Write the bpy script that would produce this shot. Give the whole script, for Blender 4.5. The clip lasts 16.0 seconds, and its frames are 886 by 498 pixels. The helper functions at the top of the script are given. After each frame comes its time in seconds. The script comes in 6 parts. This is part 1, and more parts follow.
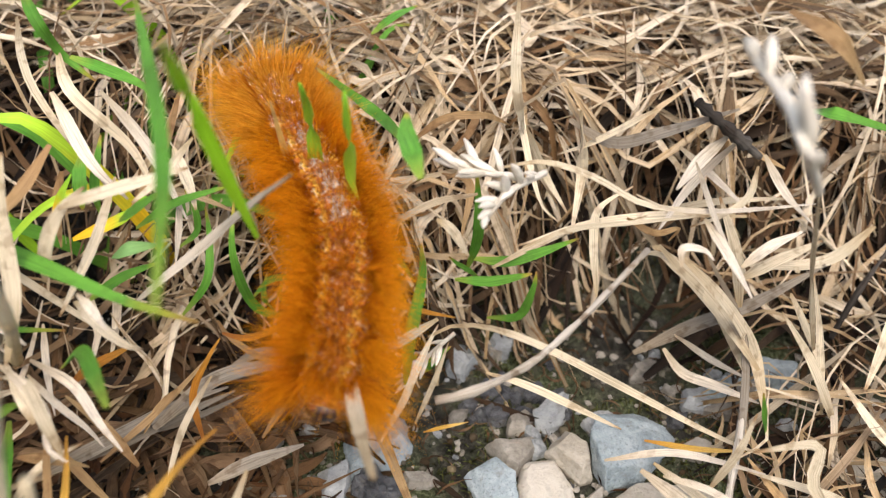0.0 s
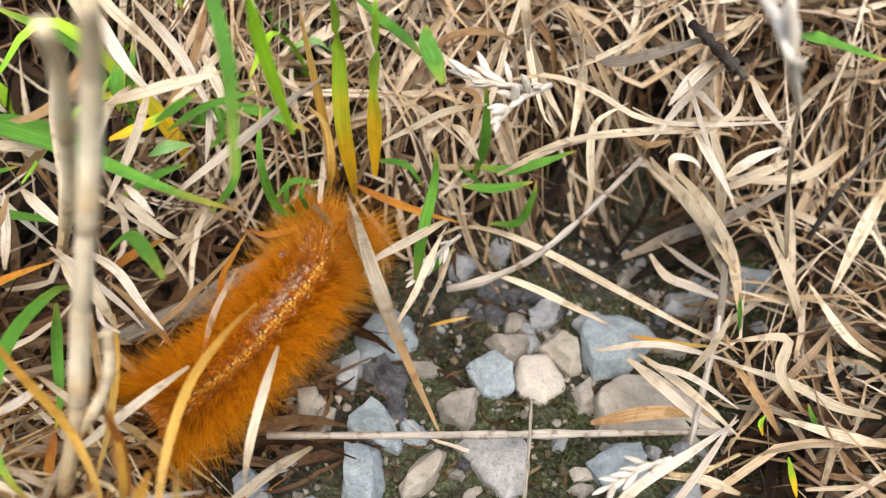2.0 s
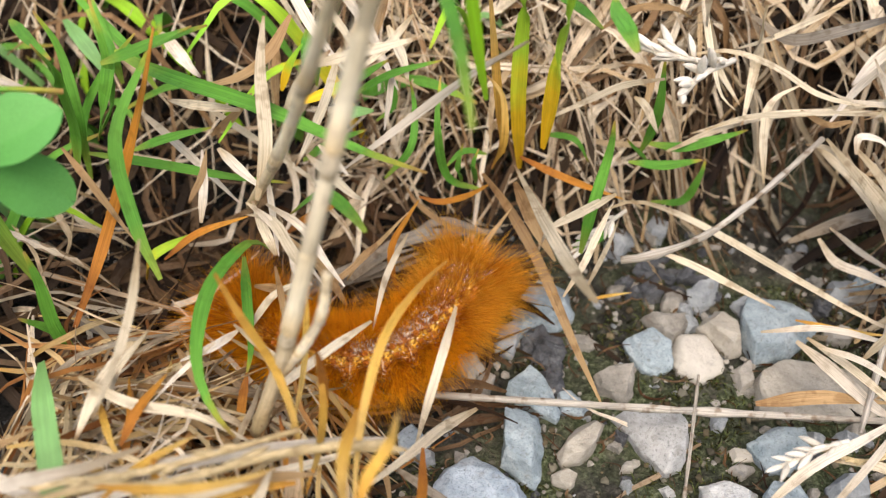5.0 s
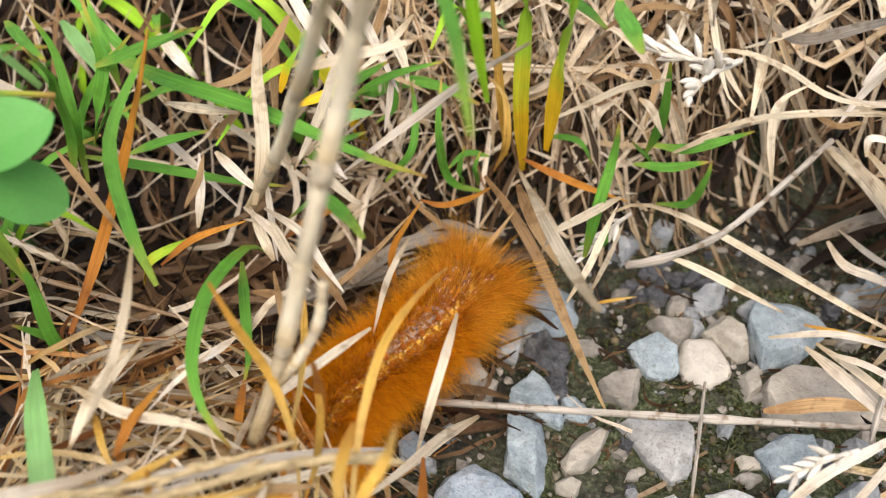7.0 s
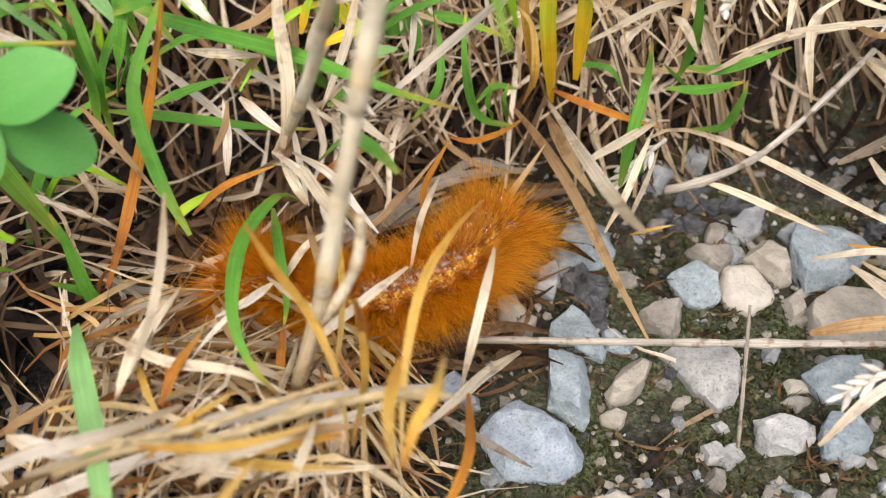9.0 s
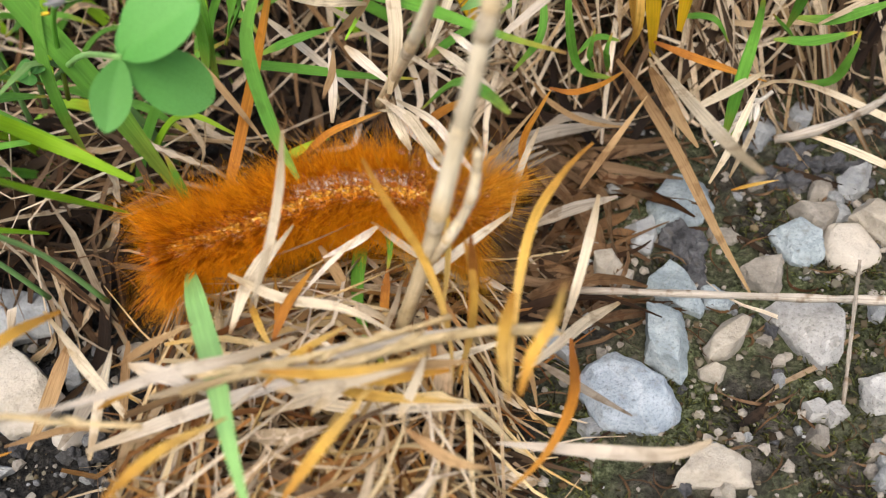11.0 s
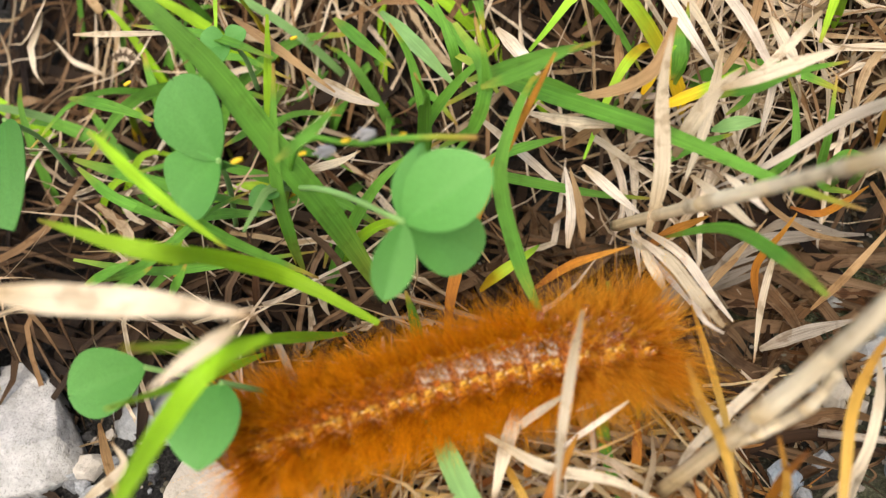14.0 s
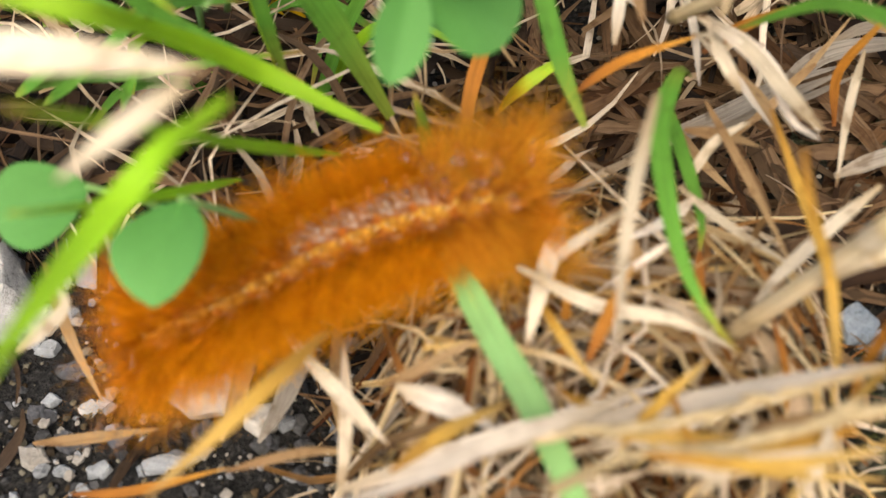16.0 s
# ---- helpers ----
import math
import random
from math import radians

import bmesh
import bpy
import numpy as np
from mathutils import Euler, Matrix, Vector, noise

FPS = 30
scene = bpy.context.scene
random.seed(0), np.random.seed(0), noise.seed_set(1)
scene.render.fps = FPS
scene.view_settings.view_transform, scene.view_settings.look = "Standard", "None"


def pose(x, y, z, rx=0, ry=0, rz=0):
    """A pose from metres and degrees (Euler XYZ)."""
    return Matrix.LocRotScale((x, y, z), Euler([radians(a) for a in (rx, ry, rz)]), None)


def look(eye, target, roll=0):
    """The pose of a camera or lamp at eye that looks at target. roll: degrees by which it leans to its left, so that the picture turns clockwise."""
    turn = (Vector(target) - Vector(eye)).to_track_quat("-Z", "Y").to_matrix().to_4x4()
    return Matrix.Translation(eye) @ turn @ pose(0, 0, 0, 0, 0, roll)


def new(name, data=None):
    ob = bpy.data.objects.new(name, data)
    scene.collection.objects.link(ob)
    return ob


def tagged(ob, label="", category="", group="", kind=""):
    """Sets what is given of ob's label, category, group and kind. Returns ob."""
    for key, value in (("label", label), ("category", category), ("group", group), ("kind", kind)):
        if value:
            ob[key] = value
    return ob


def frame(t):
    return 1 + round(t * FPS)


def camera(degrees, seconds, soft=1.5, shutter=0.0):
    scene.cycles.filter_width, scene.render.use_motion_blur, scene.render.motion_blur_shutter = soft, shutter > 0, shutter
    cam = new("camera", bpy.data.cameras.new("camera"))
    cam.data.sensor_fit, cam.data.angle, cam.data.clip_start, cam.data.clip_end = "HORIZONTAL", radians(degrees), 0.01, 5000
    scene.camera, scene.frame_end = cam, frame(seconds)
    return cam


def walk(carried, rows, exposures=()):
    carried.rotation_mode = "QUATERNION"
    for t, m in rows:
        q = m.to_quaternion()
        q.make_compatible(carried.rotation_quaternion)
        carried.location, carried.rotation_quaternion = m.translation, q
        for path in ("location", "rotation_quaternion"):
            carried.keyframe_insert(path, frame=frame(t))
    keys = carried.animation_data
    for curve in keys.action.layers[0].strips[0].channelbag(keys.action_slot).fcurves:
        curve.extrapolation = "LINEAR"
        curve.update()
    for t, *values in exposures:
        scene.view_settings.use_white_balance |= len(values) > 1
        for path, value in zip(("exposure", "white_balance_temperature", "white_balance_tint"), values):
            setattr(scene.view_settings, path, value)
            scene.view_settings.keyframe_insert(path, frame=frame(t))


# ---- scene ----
cam = camera(54.0, 16.0, soft=1.2)
cam.data.dof.use_dof, cam.data.dof.focus_distance, cam.data.dof.aperture_fstop = True, 0.126, 20.0
PATH = [
    (0.0, -0.00652, -0.06964, 0.11466, 47.94, -1.63, 1.19),
    (0.5, -0.00689, -0.07064, 0.11508, 47.39, -1.06, 0.98),
    (1.0, -0.00724, -0.07266, 0.11398, 46.33, -1.49, 0.84),
    (1.5, -0.00901, -0.07680, 0.11670, 43.97, -2.61, 0.49),
    (2.0, -0.01085, -0.08097, 0.11840, 43.81, -3.36, 0.97),
    (2.5, -0.01472, -0.08585, 0.11828, 41.88, -2.61, 3.02),
    (3.0, -0.01748, -0.08601, 0.11680, 42.09, -2.21, 3.99),
    (3.5, -0.01925, -0.08518, 0.11828, 43.03, -1.44, 5.57),
    (4.0, -0.01996, -0.08577, 0.11748, 42.24, -1.28, 6.64),
    (4.5, -0.02013, -0.08629, 0.11847, 42.94, -0.81, 7.17),
    (5.0, -0.02093, -0.08579, 0.11756, 43.04, -0.34, 7.33),
    (7.5, -0.02015, -0.08325, 0.11605, 42.66, 0.11, 7.58),
    (8.0, -0.01918, -0.08416, 0.11418, 41.06, 0.65, 6.81),
    (8.5, -0.01951, -0.08421, 0.11300, 39.93, 1.19, 5.73),
    (8.7, -0.02062, -0.08367, 0.11381, 39.84, 1.83, 5.89),
    (10.8, -0.02532, -0.08853, 0.11183, 38.46, 6.08, 9.28),
    (11.0, -0.02640, -0.08836, 0.11205, 38.53, 5.85, 9.95),
    (11.5, -0.03205, -0.08848, 0.12102, 38.49, 6.02, 10.31),
    (12.0, -0.03298, -0.08910, 0.12161, 37.94, 6.08, 10.38),
    (12.5, -0.03346, -0.08895, 0.12197, 38.03, 6.37, 10.50),
    (13.0, -0.03698, -0.08602, 0.12700, 37.69, 6.77, 10.91),
    (13.5, -0.04767, -0.07962, 0.13002, 37.63, 6.49, 11.76),
    (14.0, -0.05628, -0.07205, 0.12242, 36.98, 6.75, 12.87),
    (14.5, -0.06047, -0.06677, 0.11434, 35.71, 6.67, 13.19),
    (15.0, -0.05642, -0.06616, 0.10415, 31.60, 6.57, 12.40),
    (15.5, -0.05957, -0.06718, 0.10028, 29.43, 5.70, 11.99),
    (16.0, -0.06254, -0.06748, 0.10105, 28.83, 6.47, 12.44),
]
walk(cam, [(t, pose(*row)) for t, *row in PATH], exposures=((0.0, 0.82, 6600, 10), (8.7, 0.82, 6600, 10), (12.5, 0.78, 6750, 10), (14.0, 0.79, 6950, 10), (16.0, 0.90, 7050, 10)))

# ---- light ----
world = bpy.data.worlds.new("overcast_sky")
scene.world = world
world.use_nodes = True
wn = world.node_tree.nodes
sky = wn.new("ShaderNodeTexSky")
sky.sky_type, sky.sun_disc = "NISHITA", False
sky.sun_elevation, sky.sun_rotation = radians(64), radians(175)
sky.dust_density, sky.air_density = 4.0, 1.0
world.node_tree.links.new(sky.outputs[0], wn["Background"].inputs[0])
wn["Background"].inputs[1].default_value = 0.15
sun = new("sun", bpy.data.lights.new("sun", "SUN"))
sun.data.energy, sun.data.angle, sun.data.color = 1.5, radians(55), (1.0, 0.95, 0.88)
sun.matrix_world = look((0.05, -0.58, 1.2), (0, 0, 0))

# ---- materials ----
def nodes_of(name, rough=0.7, spec=0.3):
    m = bpy.data.materials.new(name)
    m.use_nodes = True
    n, l = m.node_tree.nodes, m.node_tree.links
    b = n["Principled BSDF"]
    b.inputs["Roughness"].default_value = rough
    b.inputs["Specular IOR Level"].default_value = spec
    return m, n, l, b


def ramp(n, l, source, stops):
    r = n.new("ShaderNodeValToRGB")
    e = r.color_ramp.elements
    while len(e) < len(stops):
        e.new(0.5)
    for k, (p, c) in zip(e, stops):
        k.position, k.color = p, (*c, 1)
    l.new(source, r.inputs[0])
    return r.outputs[0]


def noise_of(n, l, coord, scale, detail=4.0, rough=0.6):
    t = n.new("ShaderNodeTexNoise")
    t.inputs["Scale"].default_value, t.inputs["Detail"].default_value, t.inputs["Roughness"].default_value = scale, detail, rough
    l.new(coord, t.inputs["Vector"])
    return t.outputs["Fac"]


def mixed(n, l, fac, a, b, kind="MIX"):
    m = n.new("ShaderNodeMix")
    m.data_type, m.blend_type = "RGBA", kind
    for sock, v in ((m.inputs["Factor"], fac), (m.inputs["A"], a), (m.inputs["B"], b)):
        if isinstance(v, (float, int)):
            sock.default_value = v
        elif isinstance(v, tuple):
            sock.default_value = (*v, 1)
        else:
            l.new(v, sock)
    return m.outputs["Result"]


def bumped(n, l, b, height, strength, distance):
    u = n.new("ShaderNodeBump")
    u.inputs["Strength"].default_value, u.inputs["Distance"].default_value = strength, distance
    l.new(height, u.inputs["Height"])
    l.new(u.outputs[0], b.inputs["Normal"])


def scaled(n, l, coord, sx, sy, sz):
    m = n.new("ShaderNodeMapping")
    m.inputs["Scale"].default_value = (sx, sy, sz)
    l.new(coord, m.inputs["Vector"])
    return m.outputs[0]


def leafy(name, stops, fade, rough=0.5, through_light=0.3, island=False, vein=0.25, tint=0.0, streak=(0.5, 0.46, 0.4), fibre=0.9):
    """A blade: colour along its length (UV x), long fibres, blotches, and some light through it."""
    m, n, l, b = nodes_of(name, rough, 0.2)
    uv = n.new("ShaderNodeUVMap").outputs[0]
    sep = n.new("ShaderNodeSeparateXYZ")
    l.new(uv, sep.inputs[0])
    geo, info = n.new("ShaderNodeNewGeometry"), n.new("ShaderNodeObjectInfo")
    rnd = geo.outputs["Random Per Island"] if island else info.outputs["Random"]
    pos = n.new("ShaderNodeTexCoord").outputs["Object"]
    wob = noise_of(n, l, pos, 160.0, 3.0)
    add = n.new("ShaderNodeMath")
    add.operation = "MULTIPLY_ADD"
    l.new(wob, add.inputs[0])
    add.inputs[1].default_value = fade
    l.new(sep.outputs["X"], add.inputs[2])
    sub = n.new("ShaderNodeMath")
    sub.operation = "SUBTRACT"
    l.new(add.outputs[0], sub.inputs[0])
    sub.inputs[1].default_value = fade * 0.5
    col = ramp(n, l, sub.outputs[0], stops)
    shift = n.new("ShaderNodeVectorMath")
    shift.operation = "MULTIPLY_ADD"
    l.new(rnd, shift.inputs[0])
    shift.inputs[1].default_value = (37.0, 53.0, 11.0)
    l.new(scaled(n, l, uv, 1.6, 5.5, 1.0), shift.inputs[2])
    fib = noise_of(n, l, shift.outputs[0], 2.2, 4.0, 0.65)
    shade = ramp(n, l, fib, [(0.30, streak), (0.50, (0.95, 0.94, 0.92)), (0.70, (1.22, 1.22, 1.2))])
    col = mixed(n, l, fibre, col, shade, "MULTIPLY")
    wide = noise_of(n, l, pos, 75.0, 3.0)
    col = mixed(n, l, 0.7, col, ramp(n, l, wide, [(0.35, (0.72, 0.70, 0.66)), (0.65, (1.15, 1.15, 1.15))]), "MULTIPLY")
    var = ramp(n, l, rnd, [(0.0, (0.16, 0.13, 0.11)), (0.16, (0.52, 0.36, 0.23)), (0.32, (0.55, 0.55, 0.54)), (0.5, (0.92, 0.78, 0.60)), (0.7, (1.05, 1.03, 1.02)), (1.0, (1.30, 1.32, 1.36))] if island else [(0.0, (0.8, 0.78, 0.75)), (1.0, (1.15, 1.15, 1.15))])
    col = mixed(n, l, 1.0, col, var, "MULTIPLY")
    blot = noise_of(n, l, pos, 420.0, 2.0)
    spot = ramp(n, l, blot, [(0.55, (1, 1, 1)), (0.66, (0.42, 0.32, 0.23))])
    col = mixed(n, l, tint, col, spot, "MULTIPLY")
    l.new(col, b.inputs["Base Color"])
    bumped(n, l, b, fib, vein * 2, 0.0004)
    t = n.new("ShaderNodeBsdfTranslucent")
    l.new(col, t.inputs["Color"])
    s = n.new("ShaderNodeMixShader")
    s.inputs[0].default_value = through_light
    l.new(b.outputs[0], s.inputs[1])
    l.new(t.outputs[0], s.inputs[2])
    l.new(s.outputs[0], n["Material Output"].inputs["Surface"])
    return m


PALE, TAN, GREYS = (0.74, 0.645, 0.48), (0.42, 0.27, 0.13), (0.27, 0.235, 0.19)
MAT = {
    "pale": leafy("bleached_straw", [(0, (0.54, 0.41, 0.24)), (0.3, PALE), (0.9, (0.78, 0.67, 0.49)), (1, (0.42, 0.27, 0.14))], 0.3, 0.55, 0.22, tint=0.5),
    "white": leafy("white_straw", [(0, (0.62, 0.5, 0.34)), (0.4, (0.80, 0.72, 0.60)), (1, (0.78, 0.70, 0.6))], 0.3, 0.55, 0.25, tint=0.3),
    "tan": leafy("tan_straw", [(0, (0.34, 0.20, 0.09)), (0.5, TAN), (1, (0.5, 0.34, 0.17))], 0.3, 0.6, 0.2, tint=0.5),
    "grey": leafy("weathered_straw", [(0, (0.3, 0.24, 0.17)), (0.5, GREYS), (1, (0.33, 0.285, 0.23))], 0.3, 0.7, 0.15, tint=0.6),
    "twig": leafy("brown_grey_twig", [(0, (0.44, 0.38, 0.31)), (0.5, (0.60, 0.55, 0.48)), (1, (0.50, 0.44, 0.37))], 0.6, 0.75, 0.0, tint=0.8, vein=0.6),
    "dark": leafy("blackened_twig", [(0, (0.03, 0.024, 0.02)), (0.5, (0.06, 0.05, 0.042)), (1, (0.22, 0.2, 0.18))], 0.5, 0.8, 0.0, tint=0.6, vein=0.6),
    "yellow": leafy("yellowed_blade", [(0, (0.52, 0.25, 0.04)), (0.4, (0.68, 0.42, 0.08)), (0.9, (0.70, 0.48, 0.16)), (1, (0.5, 0.3, 0.1))], 0.3, 0.5, 0.3, tint=0.3),
    "orange": leafy("orange_blade", [(0, (0.36, 0.13, 0.03)), (0.5, (0.58, 0.24, 0.03)), (1, (0.60, 0.30, 0.05))], 0.4, 0.5, 0.3, tint=0.3),
    "green": leafy("green_blade", [(0, (0.36, 0.47, 0.07)), (0.25, (0.13, 0.36, 0.045)), (0.85, (0.17, 0.42, 0.055)), (0.94, (0.46, 0.46, 0.06)), (1, (0.5, 0.3, 0.1))], 0.12, 0.42, 0.3, tint=0.25, streak=(0.62, 0.66, 0.6)),
    "lime": leafy("bright_green_blade", [(0, (0.34, 0.60, 0.03)), (0.5, (0.37, 0.68, 0.03)), (0.92, (0.40, 0.65, 0.04)), (1, (0.5, 0.42, 0.06))], 0.15, 0.4, 0.3, streak=(0.75, 0.78, 0.7)),
    "palegreen": leafy("pale_green_blade", [(0, (0.22, 0.44, 0.13)), (0.5, (0.29, 0.53, 0.19)), (1, (0.28, 0.50, 0.16))], 0.3, 0.4, 0.2, streak=(0.8, 0.82, 0.8)),
    "greenyellow": leafy("half_yellow_blade", [(0, (0.92, 0.55, 0.02)), (0.35, (0.92, 0.64, 0.03)), (0.6, (0.46, 0.70, 0.05)), (1, (0.30, 0.64, 0.05))], 0.35, 0.4, 0.12, streak=(0.75, 0.75, 0.65)),
    "stalk": leafy("dry_stalk", [(0, (0.66, 0.50, 0.27)), (0.4, (0.92, 0.82, 0.62)), (1, (0.88, 0.75, 0.52))], 0.4, 0.5, 0.1, tint=0.35, streak=(0.7, 0.66, 0.6)),
    "seed": leafy("dry_seed_head", [(0, (0.62, 0.47, 0.24)), (0.5, (0.72, 0.58, 0.34)), (1, (0.6, 0.45, 0.24))], 0.4, 0.6, 0.2, tint=0.4),
    "litter": leafy("litter_straw", [(0, (0.52, 0.41, 0.26)), (0.5, (0.76, 0.655, 0.50)), (1, (0.66, 0.55, 0.40))], 0.6, 0.55, 0.25, island=True, tint=0.5),
    "fresh": leafy("cream_straw", [(0, (0.66, 0.44, 0.14)), (0.5, (0.76, 0.62, 0.38)), (1, (0.72, 0.56, 0.30))], 0.6, 0.5, 0.25, island=True, tint=0.3),
    "rust": leafy("rust_brown_straw", [(0, (0.26, 0.11, 0.035)), (0.5, (0.50, 0.25, 0.08)), (1, (0.42, 0.2, 0.06))], 0.6, 0.5, 0.25, island=True, tint=0.3),
    "chaff": leafy("white_chaff", [(0, (0.7, 0.62, 0.5)), (0.5, (0.8, 0.75, 0.66)), (1, (0.78, 0.71, 0.62))], 0.4, 0.5, 0.12, streak=(0.8, 0.78, 0.74)),
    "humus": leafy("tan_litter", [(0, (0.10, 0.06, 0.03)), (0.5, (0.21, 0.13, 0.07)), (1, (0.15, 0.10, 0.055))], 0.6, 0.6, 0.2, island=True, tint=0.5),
    # rotting straw, near black: the shade in the litter's gaps is in its colour
    "brown": leafy("rotting_gap_shade_straw", [(0, (0.018, 0.012, 0.008)), (0.5, (0.045, 0.028, 0.016)), (1, (0.08, 0.05, 0.027))], 0.6, 0.7, 0.1, island=True, tint=0.5),
    "clover": leafy("clover_leaf", [(0, (0.10, 0.32, 0.06)), (0.5, (0.13, 0.37, 0.085)), (1, (0.16, 0.42, 0.11))], 0.4, 0.55, 0.3, vein=0.02, streak=(0.84, 0.86, 0.84), fibre=0.2),
    "moss": leafy("moss_green", [(0, (0.05, 0.06, 0.02)), (1, (0.17, 0.20, 0.06))], 0.5, 0.8, 0.2, island=True),
    "crumb": leafy("soil_crumb", [(0, (0.09, 0.083, 0.06)), (1, (0.17, 0.155, 0.115))], 0.5, 0.9, 0.0, island=True),
}


def soil_material():
    m, n, l, b = nodes_of("mossy_soil", 0.95, 0.15)
    p = n.new("ShaderNodeTexCoord").outputs["Object"]
    big, mid, fine = noise_of(n, l, p, 45.0, 5.0), noise_of(n, l, p, 260.0, 5.0, 0.7), noise_of(n, l, p, 1300.0, 4.0, 0.7)
    soil = ramp(n, l, mid, [(0.28, (0.006, 0.006, 0.005)), (0.5, (0.050, 0.046, 0.036)), (0.72, (0.19, 0.17, 0.135))])
    moss = ramp(n, l, fine, [(0.32, (0.014, 0.018, 0.008)), (0.5, (0.085, 0.10, 0.045)), (0.72, (0.27, 0.29, 0.17))])
    col = mixed(n, l, ramp(n, l, big, [(0.42, (0, 0, 0)), (0.58, (1, 1, 1))]), soil, moss)
    sep = n.new("ShaderNodeSeparateXYZ")
    l.new(p, sep.inputs[0])
    edge = n.new("ShaderNodeMath")
    edge.operation = "MULTIPLY_ADD"
    l.new(big, edge.inputs[0])
    edge.inputs[1].default_value = 0.06
    l.new(sep.outputs["X"], edge.inputs[2])
    humus = n.new("ShaderNodeMapRange")
    humus.inputs["From Min"].default_value, humus.inputs["From Max"].default_value = -0.016, 0.006
    humus.inputs["To Min"].default_value, humus.inputs["To Max"].default_value = 1.0, 0.0
    l.new(edge.outputs[0], humus.inputs["Value"])
    dark = ramp(n, l, fine, [(0.35, (0.006, 0.006, 0.006)), (0.55, (0.03, 0.028, 0.025)), (0.75, (0.085, 0.08, 0.07))])
    col = mixed(n, l, humus.outputs[0], col, dark)
    l.new(col, b.inputs["Base Color"])
    bumped(n, l, b, mixed(n, l, 0.5, fine, mid), 1.0, 0.003)
    return m


def stone_material(name, a, b_, vein, speck):
    m, n, l, b = nodes_of(name, 0.75, 0.35)
    info = n.new("ShaderNodeObjectInfo")
    tc = n.new("ShaderNodeTexCoord").outputs["Object"]
    off = n.new("ShaderNodeVectorMath")
    off.operation = "ADD"
    l.new(tc, off.inputs[0])
    l.new(info.outputs["Random"], off.inputs[1])
    p = off.outputs[0]
    big, fine = noise_of(n, l, p, 260.0, 6.0, 0.7), noise_of(n, l, p, 2200.0, 4.0, 0.75)
    col = mixed(n, l, ramp(n, l, big, [(0.35, (0, 0, 0)), (0.65, (1, 1, 1))]), a, b_)
    grain = ramp(n, l, fine, [(0.32, (speck, speck, speck)), (0.48, (1, 1, 1)), (0.66, (1.0, 1.0, 1.0)), (0.72, (1.35, 1.35, 1.35))])
    col = mixed(n, l, 1.0, col, grain, "MULTIPLY")
    w = n.new("ShaderNodeTexWave")
    w.inputs["Scale"].default_value, w.inputs["Distortion"].default_value, w.inputs["Detail"].default_value = 38.0, 22.0, 4.0
    l.new(p, w.inputs["Vector"])
    line = ramp(n, l, w.outputs["Fac"], [(0.95, (0, 0, 0)), (1.0, (vein, vein, vein))])
    col = mixed(n, l, line, col, (0.72, 0.72, 0.70))
    dirt = ramp(n, l, noise_of(n, l, p, 500.0, 5.0, 0.7), [(0.55, (0, 0, 0)), (0.75, (0.6, 0.6, 0.6))])
    col = mixed(n, l, dirt, col, (0.16, 0.14, 0.10))
    var = ramp(n, l, info.outputs["Random"], [(0, (0.82, 0.82, 0.82)), (1, (1.12, 1.12, 1.12))])
    col = mixed(n, l, 1.0, col, var, "MULTIPLY")
    l.new(col, b.inputs["Base Color"])
    bumped(n, l, b, mixed(n, l, 0.4, noise_of(n, l, p, 900.0, 5.0, 0.65), fine), 0.8, 0.0009)
    return m


def cinder_material():
    m, n, l, b = nodes_of("dark_broken_gravel", 0.7, 0.3)
    p = n.new("ShaderNodeTexCoord").outputs["Object"]
    geo = n.new("ShaderNodeNewGeometry")
    col = ramp(n, l, geo.outputs["Random Per Island"], [(0.0, (0.02, 0.02, 0.021)), (0.55, (0.07, 0.068, 0.064)), (0.8, (0.19, 0.195, 0.195)), (1.0, (0.34, 0.35, 0.35))])
    grain = ramp(n, l, noise_of(n, l, p, 1800.0, 4.0, 0.7), [(0.35, (0.5, 0.5, 0.5)), (0.6, (1.2, 1.2, 1.2))])
    l.new(mixed(n, l, 0.9, col, grain, "MULTIPLY"), b.inputs["Base Color"])
    bumped(n, l, b, noise_of(n, l, p, 1500.0, 4.0, 0.7), 0.7, 0.0006)
    return m


CINDER = cinder_material()
SOIL = soil_material()
ROCK = {
    "blue": stone_material("blue_grey_limestone", (0.22, 0.27, 0.282), (0.41, 0.465, 0.48), 0.10, 0.55),
    "cream": stone_material("cream_limestone", (0.58, 0.52, 0.43), (0.68, 0.62, 0.52), 0.0, 0.9),
    "beige": stone_material("beige_limestone", (0.37, 0.325, 0.255), (0.53, 0.475, 0.385), 0.05, 0.8),
    "dun": stone_material("brown_grey_stone", (0.22, 0.195, 0.16), (0.40, 0.36, 0.30), 0.05, 0.75),
    "grey": stone_material("grey_stone", (0.24, 0.25, 0.25), (0.43, 0.44, 0.43), 0.1, 0.75),
    "dark": stone_material("dark_cinder", (0.035, 0.035, 0.037), (0.13, 0.13, 0.135), 0.05, 0.4),
    "silver": stone_material("silver_grey_limestone", (0.25, 0.30, 0.34), (0.44, 0.495, 0.535), 0.12, 0.5),
    "pale": stone_material("pale_crystalline_stone", (0.36, 0.35, 0.32), (0.57, 0.555, 0.52), 0.15, 0.5),
}
STONE_WORDS = {"silver": "speckled silver-grey limestone stone", "blue": "angular blue-grey limestone chip", "cream": "smooth cream limestone pebble", "beige": "angular beige limestone chip", "dun": "dusty brown-grey gravel stone", "grey": "dull grey gravel stone", "dark": "dark pitted cinder lump", "pale": "pale sparkling crystalline gravel stone"}


